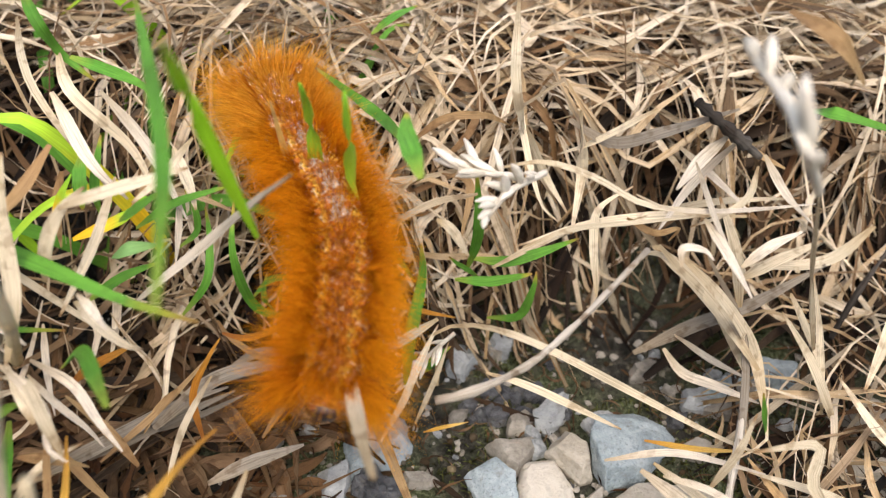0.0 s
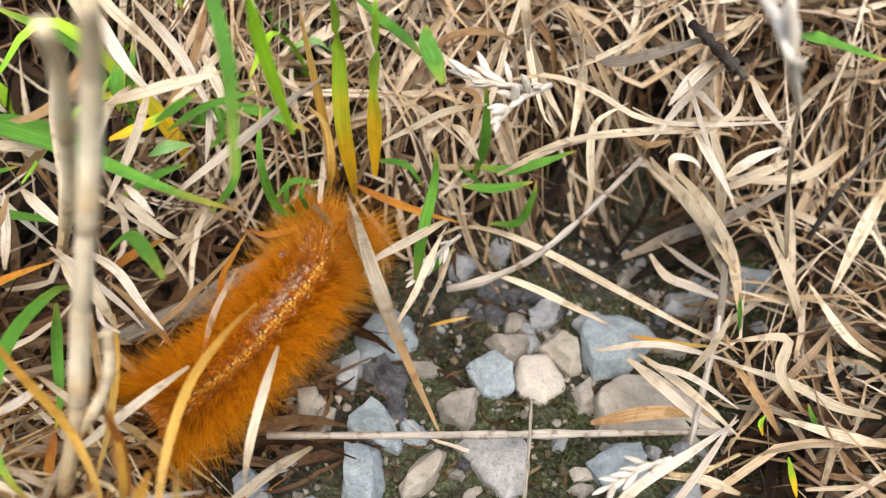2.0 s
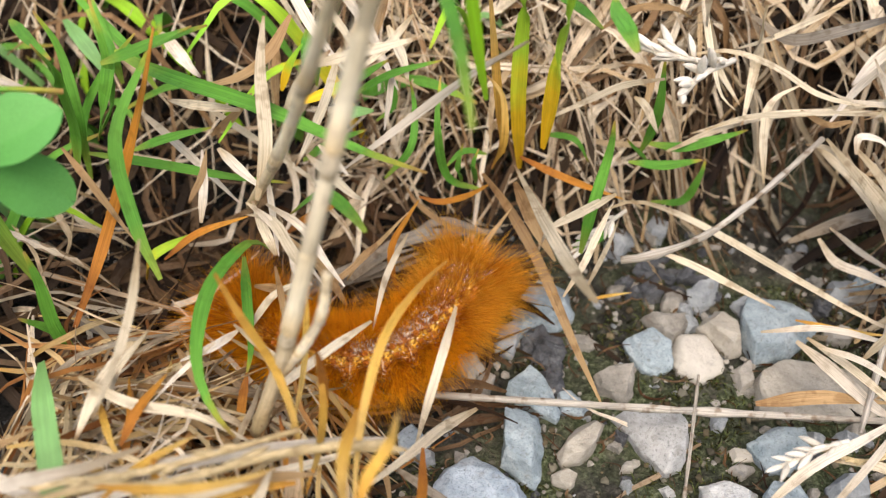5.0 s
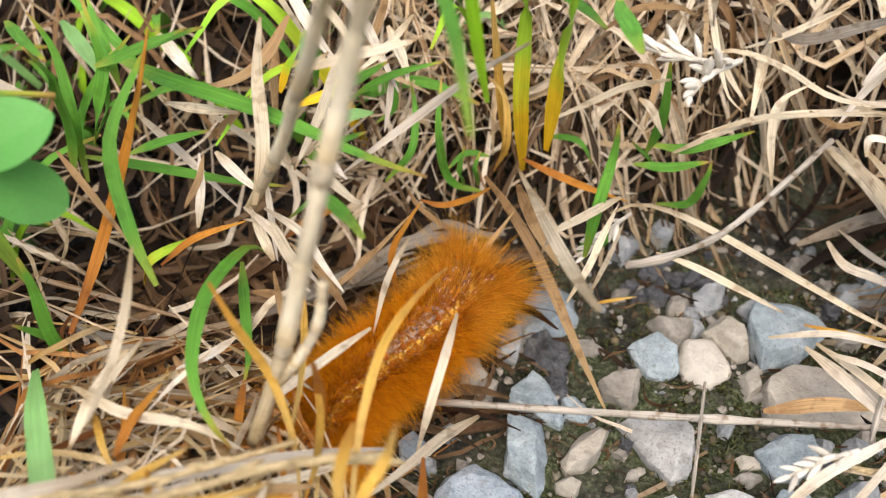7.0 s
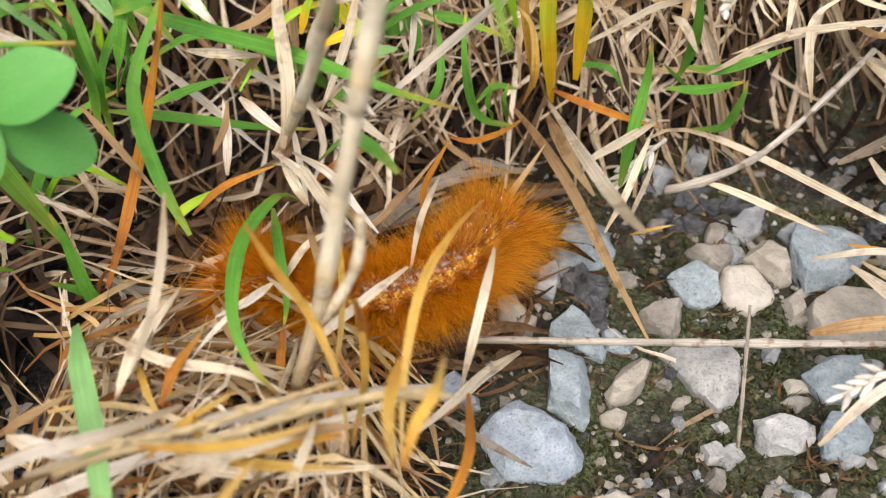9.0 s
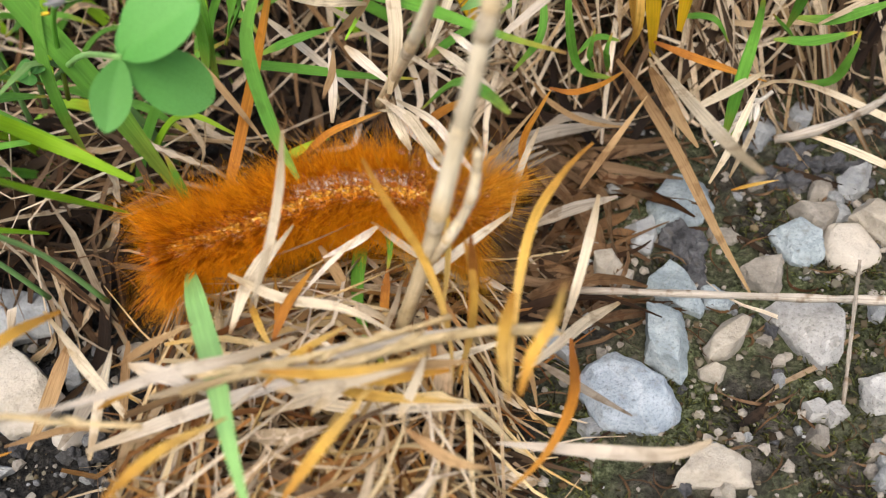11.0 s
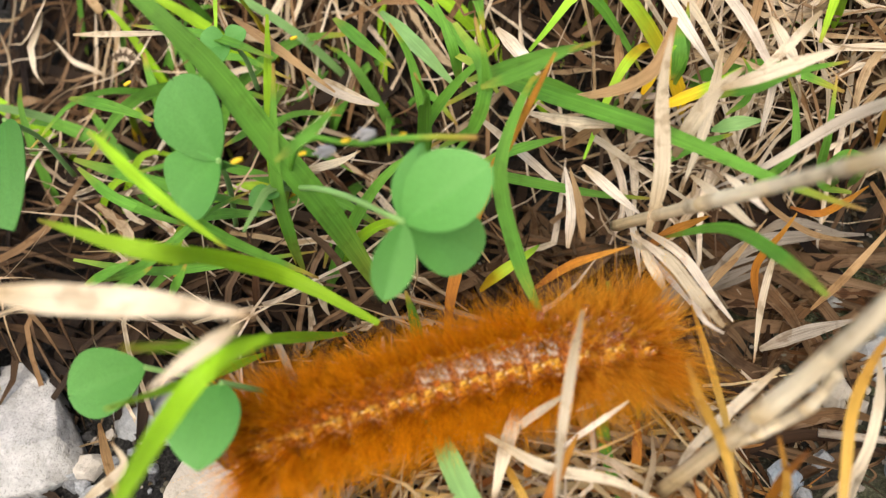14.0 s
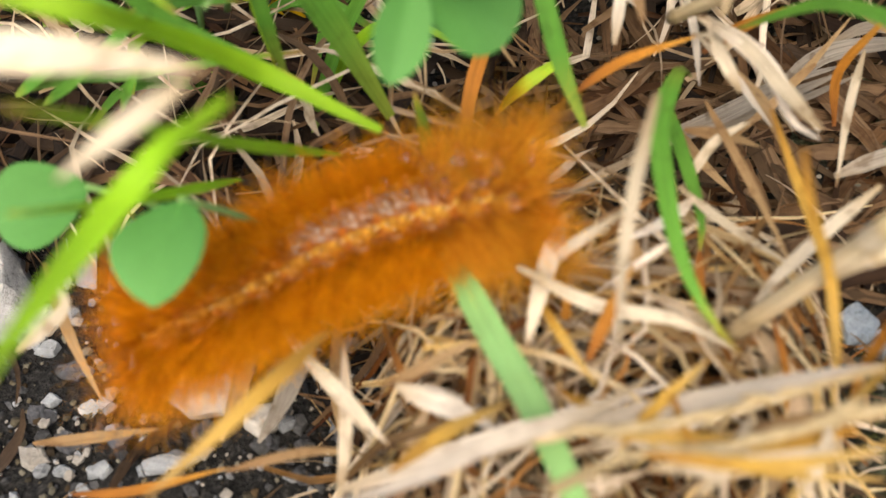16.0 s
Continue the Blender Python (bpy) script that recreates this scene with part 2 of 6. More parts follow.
def hair_material(name, root, tip):
    m, n, l, b = nodes_of(name, 0.55, 0.12)
    uv = n.new("ShaderNodeUVMap").outputs[0]
    sep = n.new("ShaderNodeSeparateXYZ")
    l.new(uv, sep.inputs[0])
    geo = n.new("ShaderNodeNewGeometry")
    col = ramp(n, l, sep.outputs["X"], [(0, root), (0.35, root), (0.8, tip), (1, tip)])
    col = mixed(n, l, 1.0, col, ramp(n, l, geo.outputs["Random Per Island"], [(0, (0.55, 0.42, 0.35)), (0.45, (0.97, 0.94, 0.9)), (1, (1.12, 1.22, 1.3))]), "MULTIPLY")
    l.new(col, b.inputs["Base Color"])
    t = n.new("ShaderNodeBsdfTranslucent")
    l.new(col, t.inputs["Color"])
    s = n.new("ShaderNodeMixShader")
    s.inputs[0].default_value = 0.5
    l.new(b.outputs[0], s.inputs[1])
    l.new(t.outputs[0], s.inputs[2])
    l.new(s.outputs[0], n["Material Output"].inputs["Surface"])
    return m


HAIR = hair_material("rust_orange_hair", (0.63, 0.17, 0.004), (1.0, 0.46, 0.012))
GOLD = hair_material("golden_tail_hair", (0.74, 0.26, 0.012), (1.0, 0.55, 0.05))


def skin_material(name, patch, spot):
    """Rust skin: a patch down the back, and a broken yellow stripe with dark flecks on each side of it."""
    m, n, l, b = nodes_of(name, 0.5, 0.25)
    p = n.new("ShaderNodeTexCoord").outputs["Object"]
    sep = n.new("ShaderNodeSeparateXYZ")
    l.new(p, sep.inputs[0])

    def math_of(kind, source, value):
        k = n.new("ShaderNodeMath")
        k.operation = kind
        l.new(source, k.inputs[0])
        k.inputs[1].default_value = value
        return k

    wob = math_of("MULTIPLY_ADD", noise_of(n, l, p, 900.0, 3.0), 0.0011)
    l.new(math_of("ABSOLUTE", sep.outputs["X"], 0).outputs[0], wob.inputs[2])
    across = math_of("MULTIPLY", wob.outputs[0], 200.0).outputs[0]
    along = math_of("MULTIPLY", math_of("ABSOLUTE", sep.outputs["Y"], 0).outputs[0], 320.0).outputs[0]
    rust = (0.50, 0.15, 0.012)
    col = ramp(n, l, across, [(0.0, patch), (0.30, patch), (0.38, rust), (0.46, (0.80, 0.50, 0.07)), (0.58, (0.84, 0.44, 0.03)), (0.68, rust), (1.0, (0.40, 0.13, 0.015))])
    col = mixed(n, l, ramp(n, l, along, [(0.46, (0, 0, 0)), (0.62, (0.9, 0.9, 0.9))]), col, rust)
    pale = ramp(n, l, noise_of(n, l, p, 1500.0, 2.0), [(0.55, (0, 0, 0)), (0.60, (spot, spot, spot))])
    col = mixed(n, l, pale, col, (0.86, 0.78, 0.55))
    fleck = ramp(n, l, noise_of(n, l, p, 2400.0, 3.0), [(0.42, (0.25, 0.16, 0.10)), (0.54, (1.0, 1.0, 1.0))])
    col = mixed(n, l, 0.85, col, fleck, "MULTIPLY")
    l.new(col, b.inputs["Base Color"])
    bumped(n, l, b, noise_of(n, l, p, 2000.0, 3.0), 0.6, 0.0004)
    return m


SKIN = skin_material("rust_skin", (0.46, 0.17, 0.03), 0.4)
PATCHED = skin_material("grey_patched_skin", (0.62, 0.57, 0.45), 0.55)
WART = nodes_of("orange_wart", 0.35, 0.5)
WART[3].inputs["Base Color"].default_value = (0.62, 0.2, 0.03, 1)
WART = WART[0]
HEADM = nodes_of("dark_head_shell", 0.25, 0.6)
HEADM[3].inputs["Base Color"].default_value = (0.035, 0.02, 0.015, 1)
HEADM = HEADM[0]
BUD = nodes_of("yellow_bud", 0.6, 0.3)
BUD[3].inputs["Base Color"].default_value = (0.72, 0.5, 0.03, 1)
BUD = BUD[0]
GREYBUD = nodes_of("withered_bud", 0.8, 0.2)
GREYBUD[3].inputs["Base Color"].default_value = (0.30, 0.29, 0.28, 1)
GREYBUD = GREYBUD[0]
DEW = nodes_of("dew_drop", 0.05, 0.5)
DEW[3].inputs["Transmission Weight"].default_value, DEW[3].inputs["IOR"].default_value = 1.0, 1.33
DEW[3].inputs["Base Color"].default_value = (1.0, 0.9, 0.75, 1)
DEW = DEW[0]

# ---- mesh helpers ----
MM = 0.001


def mesh_of(name, verts, faces, uvs=None, mat=None, smooth=True):
    me = bpy.data.meshes.new(name)
    me.from_pydata([tuple(v) for v in verts], [], faces)
    if uvs is not None:
        lay = me.uv_layers.new(name="UVMap")
        idx = np.empty(len(me.loops), dtype=np.int32)
        me.loops.foreach_get("vertex_index", idx)
        lay.data.foreach_set("uv", np.asarray(uvs, dtype=np.float32)[idx].ravel())
    if mat:
        me.materials.append(mat)
    if smooth:
        me.polygons.foreach_set("use_smooth", [True] * len(me.polygons))
    me.update()
    return me


def curve_through(pts, n):
    """n points of a smooth curve through the given ones."""
    p = np.asarray(pts, float)
    if len(p) == 2:
        return p[0] + (p[1] - p[0]) * np.linspace(0, 1, n)[:, None]
    q = np.vstack([2 * p[0] - p[1], p, 2 * p[-1] - p[-2]])
    d = np.r_[0, np.cumsum(np.linalg.norm(np.diff(p, axis=0), axis=1))]
    out = []
    for s in np.linspace(0, d[-1], n):
        i = min(max(int(np.searchsorted(d, s)) - 1, 0), len(p) - 2)
        t = (s - d[i]) / (d[i + 1] - d[i])
        a, b, c, e = q[i:i + 4]
        out.append(0.5 * (2 * b + (c - a) * t + (2 * a - 5 * b + 4 * c - e) * t * t + (3 * b - a - 3 * c + e) * t ** 3))
    return np.array(out)


FACING = np.array([0.0, -0.6, 0.8])
# mean camera place; blades are rolled to show it their broad side
MEAN_VIEW = np.array([-0.025, -0.085, 0.12])


def strip(path, width, thick, fold, twist=0.0, facing=FACING, root=0.6, tip=0.12, rng=None):
    """A blade along path: a folded ribbon with thickness, tapering to both ends. Vertices, faces, uvs."""
    n = len(path)
    tan = np.gradient(path, axis=0)
    tan /= np.linalg.norm(tan, axis=1)[:, None] + 1e-12
    u = np.linspace(0, 1, n)
    prof = np.minimum(1, root + (1 - root) * np.clip(u / 0.25, 0, 1)) * np.clip(tip + (1 - tip) * ((1 - u) / 0.45), 0, 1) ** 0.8
    side = np.cross(tan, facing)
    side /= np.linalg.norm(side, axis=1)[:, None] + 1e-9
    norm = np.cross(side, tan)
    a = twist * (u - 0.5) + (rng.uniform(-0.5, 0.5) if rng else 0)
    s2 = side * np.cos(a)[:, None] + norm * np.sin(a)[:, None]
    n2 = norm * np.cos(a)[:, None] - side * np.sin(a)[:, None]
    w = (width * 0.5 * prof)[:, None]
    edge_l, edge_r = path - s2 * w + n2 * fold * w, path + s2 * w + n2 * fold * w
    ql, qr = path - s2 * w * 0.5 + n2 * fold * w * 0.2, path + s2 * w * 0.5 + n2 * fold * w * 0.2
    h = n2 * thick * 0.5
    rows = np.stack([edge_l, ql + h, path + h * 0.6, qr + h, edge_r, edge_r, qr - h, path - h, ql - h, edge_l], 1)
    uv = np.stack([np.stack([u, np.full(n, v)], 1) for v in (0, 0.25, 0.5, 0.75, 1, 1, 0.75, 0.5, 0.25, 0)], 1)
    faces = [(i * 10 + k, i * 10 + k + 1, i * 10 + 11 + k, i * 10 + 10 + k) for i in range(n - 1) for k in (0, 1, 2, 3, 5, 6, 7, 8)]
    faces += [tuple((n - 1) * 10 + k for k in range(10))]
    return rows.reshape(-1, 3), faces, uv.reshape(-1, 2)


def thin_strip(path, width, thick, fold, twist, rng):
    """A cheaper blade for the litter: two sheets of two facets."""
    v, f, u = strip(path, width, thick, fold, twist, rng=rng)
    n = len(path)
    keep = [0, 2, 4, 5, 7, 9]
    pick = np.array([i * 10 + k for i in range(n) for k in keep])
    faces = [(i * 6 + k, i * 6 + k + 1, i * 6 + 7 + k, i * 6 + 6 + k) for i in range(n - 1) for k in (0, 1, 3, 4)]
    return v[pick], faces, u[pick]


def tube(path, radii, sides=6):
    n = len(path)
    tan = np.gradient(path, axis=0)
    tan /= np.linalg.norm(tan, axis=1)[:, None] + 1e-12
    side = np.cross(tan, FACING + np.array([0.13, 0, 0]))
    side /= np.linalg.norm(side, axis=1)[:, None] + 1e-9
    norm = np.cross(side, tan)
    ang = np.arange(sides) * 2 * np.pi / sides
    rows = path[:, None] + np.asarray(radii)[:, None, None] * (side[:, None] * np.cos(ang)[None, :, None] + norm[:, None] * np.sin(ang)[None, :, None])
    u = np.linspace(0, 1, n)
    uv = np.stack(np.broadcast_arrays(u[:, None], (np.arange(sides) / sides)[None]), -1)
    faces = [(i * sides + k, i * sides + (k + 1) % sides, i * sides + sides + (k + 1) % sides, i * sides + sides + k) for i in range(n - 1) for k in range(sides)]
    faces += [tuple(range(sides))[::-1], tuple((n - 1) * sides + k for k in range(sides))]
    return rows.reshape(-1, 3), faces, uv.reshape(-1, 2)


def joined(pieces):
    vs, fs, us, k = [], [], [], 0
    for v, f, u in pieces:
        vs.append(v)
        us.append(u)
        fs += [tuple(i + k for i in q) for q in f]
        k += len(v)
    return np.vstack(vs), fs, np.vstack(us)


def part(name, data, parent, label=""):
    ob = new(name, data)
    ob.parent = parent
    return tagged(ob, label) if label else ob


# ---- ground ----
def smooth01(x):
    x = np.clip(x, 0, 1)
    return x * x * (3 - 2 * x)


def wave(x, y, s):
    return (np.sin(x / s + 1.3 * np.sin(y / s * 0.7)) + np.sin(y / s * 1.1 + 1.7 * np.sin(x / s * 0.6 + 2))) * 0.5


DEPTH = 21.0


def cover(x, y):
    """How thick the dead grass lies at a place in mm: 0 on the bare gravel, 1 in the sward."""
    back = smooth01((y - 24 - 14 * smooth01((x - 2) / 16) - 4 * wave(x, y, 17)) / 16)
    back = back * (1 - 0.6 * np.exp(-((x + 74) / 28) ** 2 - ((y - 20) / 18) ** 2))
    left = 0.82 * smooth01((-34 - x + 5 * wave(x, y, 13)) / 14) * smooth01((x + 215) / 22)
    hollow = np.exp(-((x + 47) / 25) ** 2 - ((y - 2) / 17) ** 2)
    bare = smooth01((-80 - x) / 12) * smooth01((-18 - y) / 10)
    right = smooth01((x - 34 + 4 * wave(x, y, 11)) / 12) * 0.45
    return np.maximum(np.maximum(back, right), left * (1 - 0.85 * hollow) * (1 - 0.55 * np.exp(-((x + 74) / 28) ** 2 - ((y - 20) / 18) ** 2))) * (1 - 0.96 * bare)


def bank(y):
    """The verge rises behind the gravel."""
    return 15.0 * smooth01((y - 36) / 22)


def soil_height(x, y):
    return 6.0 * smooth01((y - 15) / 50) + bank(y) + 0.7 * wave(x, y, 9) + 0.4 * wave(y, x, 3.1) - 1.2


def litter_height(x, y):
    return soil_height(x, y) + DEPTH * cover(x, y)


def ground():
    fine = np.arange(-210, 151, 1.6)
    far = np.array([1.12 ** k for k in range(1, 92)]) * 8 - 8
    xs = np.r_[-210 - far[::-1], fine, 150 + far]
    ys = np.r_[-210 - far[::-1], np.arange(-210, 201, 1.6), 200 + far]
    gx, gy = np.meshgrid(xs, ys, indexing="ij")
    near = np.exp(-((np.hypot(gx, gy) / 900) ** 2))
    gz = soil_height(gx, gy)
    rough = np.array([[noise.fractal(Vector((x * 0.22, y * 0.22, 0)), 0.9, 2.2, 4) if abs(x) < 220 and abs(y) < 210 else 0.0 for y in ys] for x in xs])
    gz = (gz + rough * 1.1) * near
    nx, ny = gx.shape
    verts = np.stack([gx, gy, gz], -1).reshape(-1, 3) * MM
    i, j = np.meshgrid(np.arange(nx - 1), np.arange(ny - 1), indexing="ij")
    a = (i * ny + j).ravel()
    faces = np.stack([a, a + ny, a + ny + 1, a + 1], 1).tolist()
    ob = new("ground", mesh_of("ground", verts, faces, mat=SOIL))
    return tagged(ob, "dark damp soil with moss between gravel stones", "ground", kind="structure")


ground()


# ---- stones ----
def stone_mesh(corners, deep, kind, rng):
    """An angular chip: its girdle of corners in mm, a smaller tilted top face and a buried foot, with worn edges."""
    bm = bmesh.new()
    size = min(max(c[k] for c in corners) - min(c[k] for c in corners) for k in (0, 1)) * MM
    tilt, lean = rng.uniform(-0.28, 0.28), rng.uniform(-0.3, 0.1)
    shift = Vector((rng.uniform(-0.1, 0.1), rng.uniform(-0.02, 0.16))) * size
    crown = []
    for x, y in corners:
        x, y = x * MM, y * MM
        cut = rng.uniform(0.55, 0.9)
        bm.verts.new((x * 0.92, y * 0.92, -deep * 0.7))
        bm.verts.new((x, y, deep * rng.uniform(-0.2, 0.1)))
        crown.append(bm.verts.new((x * cut + shift.x, y * cut + shift.y, deep * (0.5 + rng.uniform(-0.05, 0.05)) + (x * tilt + y * lean) * 0.7)))
    hull = bmesh.ops.convex_hull(bm, input=bm.verts)
    bmesh.ops.delete(bm, geom=[v for v in hull["geom_interior"] if isinstance(v, bmesh.types.BMVert)], context="VERTS")
    bmesh.ops.dissolve_limit(bm, angle_limit=0.24, verts=bm.verts, edges=bm.edges)
    bmesh.ops.bevel(bm, geom=list(bm.edges), offset=size * (0.07 if kind == "cream" else 0.02), segments=2, affect="EDGES", profile=0.5)
    for _ in range(3):
        bmesh.ops.triangulate(bm, faces=bm.faces)
        bmesh.ops.subdivide_edges(bm, edges=[e for e in bm.edges if e.calc_length() > 0.0009], cuts=1)
    bmesh.ops.triangulate(bm, faces=bm.faces)
    o = Vector((rng.uniform(0, 9), rng.uniform(0, 9), 0))
    amp = {"cream": 0.00008, "dark": 0.0011, "beige": 0.00016}.get(kind, 0.00034)
    worn = {"cream": 0.02, "beige": 0.03, "dark": 0.2}.get(kind, 0.04)
    for v in bm.verts:
        v.co *= 1 + worn * noise.noise(v.co * (3.4 / size) + o)
        v.co += v.co.normalized() * noise.fractal(v.co * 420 + o, 0.8, 2.1, 4) * amp
    me = bpy.data.meshes.new("stone")
    bm.to_mesh(me)
    bm.free()
    me.materials.append(ROCK[kind])
    me.polygons.foreach_set("use_smooth", [True] * len(me.polygons))
    me.set_sharp_from_angle(angle=0.36)
    return me


def stone(kind, x, y, tall, *corners):
    rng = random.Random(int(x * 131 + y * 17 + tall * 70))
    ob = new("stone", stone_mesh(corners, tall * 1.25 * MM, kind, rng))
    ob.matrix_basis = pose(x * MM, y * MM, (float(soil_height(x, y)) + tall * 0.4) * MM)
    wide = max(math.hypot(*c) for c in corners) * 2
    size = "large" if wide > 12 else "small" if wide < 6 else "middling"
    return tagged(ob, size + " " + STONE_WORDS[kind] + " on damp soil", "stone", "gravel stones")


def chip_corners(w, h, turn, rng):
    m = rng.choice((4, 5, 5, 6))
    out = []
    for k in range(m):
        a, r = 2 * math.pi * (k + rng.uniform(-0.28, 0.28)) / m, rng.uniform(0.9, 1.15)
        c, s = math.cos(a) * w / 2 * r, math.sin(a) * h / 2 * r
        out.append((c * math.cos(turn) - s * math.sin(turn), c * math.sin(turn) + s * math.cos(turn)))
    return out


def chip(kind, x, y, w, h, turn):
    return stone(kind, x, y, min(w, h) * 0.55, *chip_corners(w, h, radians(turn), random.Random(int(x * 13 + y * 7 + w))))


stone("cream", 10.6, 3.9, 2.2, (-4.5, 0.5), (-3.6, -3.2), (0.4, -5.1), (4.5, -1.9), (4.9, 0.4), (1.7, 5.2), (-3.4, 4.2))
stone("blue", 24.3, 11.4, 4.2, (-6.0, -4.0), (-4.6, -7.6), (1.6, -5.4), (4.1, -2.9), (8.1, 2.6), (6.0, 4.6), (1.7, 7.5), (-4.6, 5.0), (-6.2, 0.3))
stone("blue", 2.6, 3.0, 2.6, (-2.5, -0.5), (-1.4, -3.2), (1.3, -3.6), (3.7, -1.8), (3.4, 1.1), (0.0, 5.3), (-4.5, 2.6))
stone("blue", -15.6, 10.4, 3, (-3.6, -2.0), (-3.8, -5.4), (-0.3, -3.0), (3.3, -3.7), (6.1, -0.0), (4.3, 6.3), (-0.8, 6.6), (-5.1, 1.1))
stone("blue", -15.6, -6.9, 3.5, (-4.7, -0.3), (-3.3, -1.2), (3.6, -4.2), (4.3, -2.5), (1.4, 2.6), (-1.3, 5.6))
stone("blue", -9.4, -7.2, 1.6, (-1.8, -1.6), (1.9, -2.3), (3.1, -1.0), (-0.4, 2.8), (-2.7, 2.1))
stone("blue", 22.4, -12.0, 3, (-2.4, -3.7), (0.7, -3.6), (4.4, -0.5), (3.7, 3.6), (-0.9, 3.8), (-5.5, 0.4))
stone("blue", 21.5, -21.4, 3.2, (-3.3, -2.8), (-1.2, -4.0), (2.9, -1.8), (4.2, 1.0), (2.7, 3.6), (-1.8, 3.2), (-3.5, 0.8))
stone("blue", -17.0, -15.7, 4, (-3.5, -0.4), (-3.2, -4.1), (2.3, -7.0), (3.1, -5.6), (3.2, 1.8), (2.3, 5.1), (-1.1, 5.7), (-3.1, 4.5))
stone("blue", 42.7, 22.7, 3, (-3.3, -3.0), (0.9, -3.1), (5.8, 0.6), (2.8, 2.9), (-0.5, 3.7), (-5.6, -1.1))
stone("beige", 15.2, 9.4, 3.5, (-1.3, -1.2), (0.7, -4.6), (2.8, -3.8), (2.7, 2.6), (-0.5, 5.8), (-4.4, 1.1))
stone("beige", -8.0, -14.2, 3, (-2.9, -4.4), (-0.1, -3.3), (2.1, -0.9), (3.5, 3.8), (2.0, 4.4), (-1.0, 2.4), (-3.6, -2.0))
stone("beige", 28.2, -0.1, 3.2, (-9.0, -2.4), (-8.6, -5.6), (9.2, -3.9), (12.3, -0.7), (7.3, 6.0), (-2.6, 5.2), (-8.6, 1.4))
stone("beige", 16.2, -13.0, 1.4, (-1.2, -1.3), (1.7, -0.6), (1.5, 1.2), (-2.0, 0.7))
stone("beige", -26.4, -3.4, 3, (-1.8, -2.4), (0.2, -3.0), (2.5, 0.7), (1.1, 2.9), (-2.1, 1.8))
stone("grey", 12.6, 17.6, 3, (-2.5, -3.0), (0.2, -2.7), (2.5, -0.6), (3.1, 4.3), (-0.2, 3.0), (-3.2, -0.9))
stone("grey", -21.0, 3.8, 2.4, (-1.7, -2.7), (1.4, -3.1), (2.4, -0.1), (1.0, 3.8), (-3.1, 2.1))
stone("grey", 30.7, -17.6, 3, (-2.9, -2.2), (-0.3, -2.9), (2.8, -0.8), (3.5, 3.1), (0.1, 2.6), (-3.1, 0.1))
stone("grey", -2.3, 27.7, 3, (-2.4, -2.2), (0.6, -3.2), (2.8, -0.4), (2.4, 3.3), (-0.7, 2.7), (-2.6, -0.1))
stone("grey", 4.2, 31.5, 3, (-1.5, -2.4), (1.6, -2.2), (3.0, 1.7), (-0.6, 2.8), (-2.4, -0.0))
stone("grey", 20.2, 17.4, 2, (-1.4, -2.8), (3.6, 1.5), (0.7, 2.0), (-2.9, -0.6))
stone("grey", -31.1, -20.0, 2.5, (-1.8, -0.4), (0.1, -1.5), (1.3, -0.5), (1.0, 1.1), (-0.6, 1.3))
stone("dun", 6.3, 9.7, 2.8, (-2.2, -2.8), (0.2, -3.6), (3.5, 1.0), (3.2, 3.7), (-4.8, 1.7))
stone("dun", 7.5, 15.8, 2.2, (-2.2, -2.1), (0.7, -2.0), (2.3, 1.2), (1.4, 3.1), (-2.3, -0.2))
stone("dun", -2.8, -2.7, 3, (-2.9, -1.5), (1.7, -3.5), (2.8, -2.0), (3.2, 3.3), (-1.4, 2.8), (-3.4, 0.9))
stone("dun", -24.1, -5.3, 2.2, (-1.3, -1.9), (1.3, -1.5), (1.8, 0.7), (0.2, 2.1), (-2.1, 0.5))
stone("dun", 15.9, -15.6, 1.4, (-0.1, -1.7), (2.3, 0.4), (0.2, 1.4), (-2.3, -0.1))
stone("dun", 29.3, 27.9, 2, (-3.1, -2.5), (0.9, -1.8), (3.9, 1.7), (1.0, 2.7), (-2.8, -0.0))
stone("dun", 35.4, 12.8, 2, (-2.0, -1.7), (1.7, -1.5), (2.9, 0.7), (0.2, 2.0), (-2.7, 0.5))
stone("dun", -8.1, 5.2, 1.6, (-2.0, -1.3), (1.2, -1.2), (2.9, 0.1), (0.7, 1.8), (-2.9, 0.6))
stone("dun", 17.7, 0.9, 2, (-1.0, -3.4), (1.6, -1.3), (1.2, 3.0), (-1.7, 1.7))
stone("dun", -0.8, -17.0, 1.2, (-1.4, -1.0), (0.9, -0.5), (0.8, 0.9), (-0.3, 0.6))
stone("dun", 43.4, -20.0, 2, (-3.2, -2.0), (2.1, -0.7), (2.3, 1.8), (-1.2, 0.9))
stone("dark", -14.6, 2.0, 3.4, (-2.1, -2.1), (0.8, -3.4), (3.6, -3.0), (3.3, -0.7), (0.7, 3.6), (-2.5, 4.4), (-3.9, 1.2))
stone("dark", -12.7, -3.0, 2.8, (-1.4, -1.0), (0.9, -2.1), (2.0, -0.5), (1.2, 2.2), (-2.7, 1.5))
stone("dark", 3.4, 17.6, 1.8, (-1.2, -1.8), (2.1, -0.8), (1.3, 1.5), (-2.3, 1.1))
stone("pale", 3.9, -12.8, 4.2, (-2.0, -3.2), (0.4, -5.6), (3.3, -4.1), (4.2, 0.6), (3.4, 4.0), (-1.8, 4.5), (-7.6, 3.8))
stone("pale", 13.5, -21.4, 3.4, (-4.2, -1.3), (-2.8, -3.0), (1.7, -2.6), (4.4, -0.1), (4.3, 1.9), (0.5, 3.0), (-4.0, 2.1))
stone("pale", 3.8, -24.7, 2, (-1.3, -1.5), (1.1, -1.4), (1.9, 0.0), (0.2, 1.8), (-2.0, 1.0))
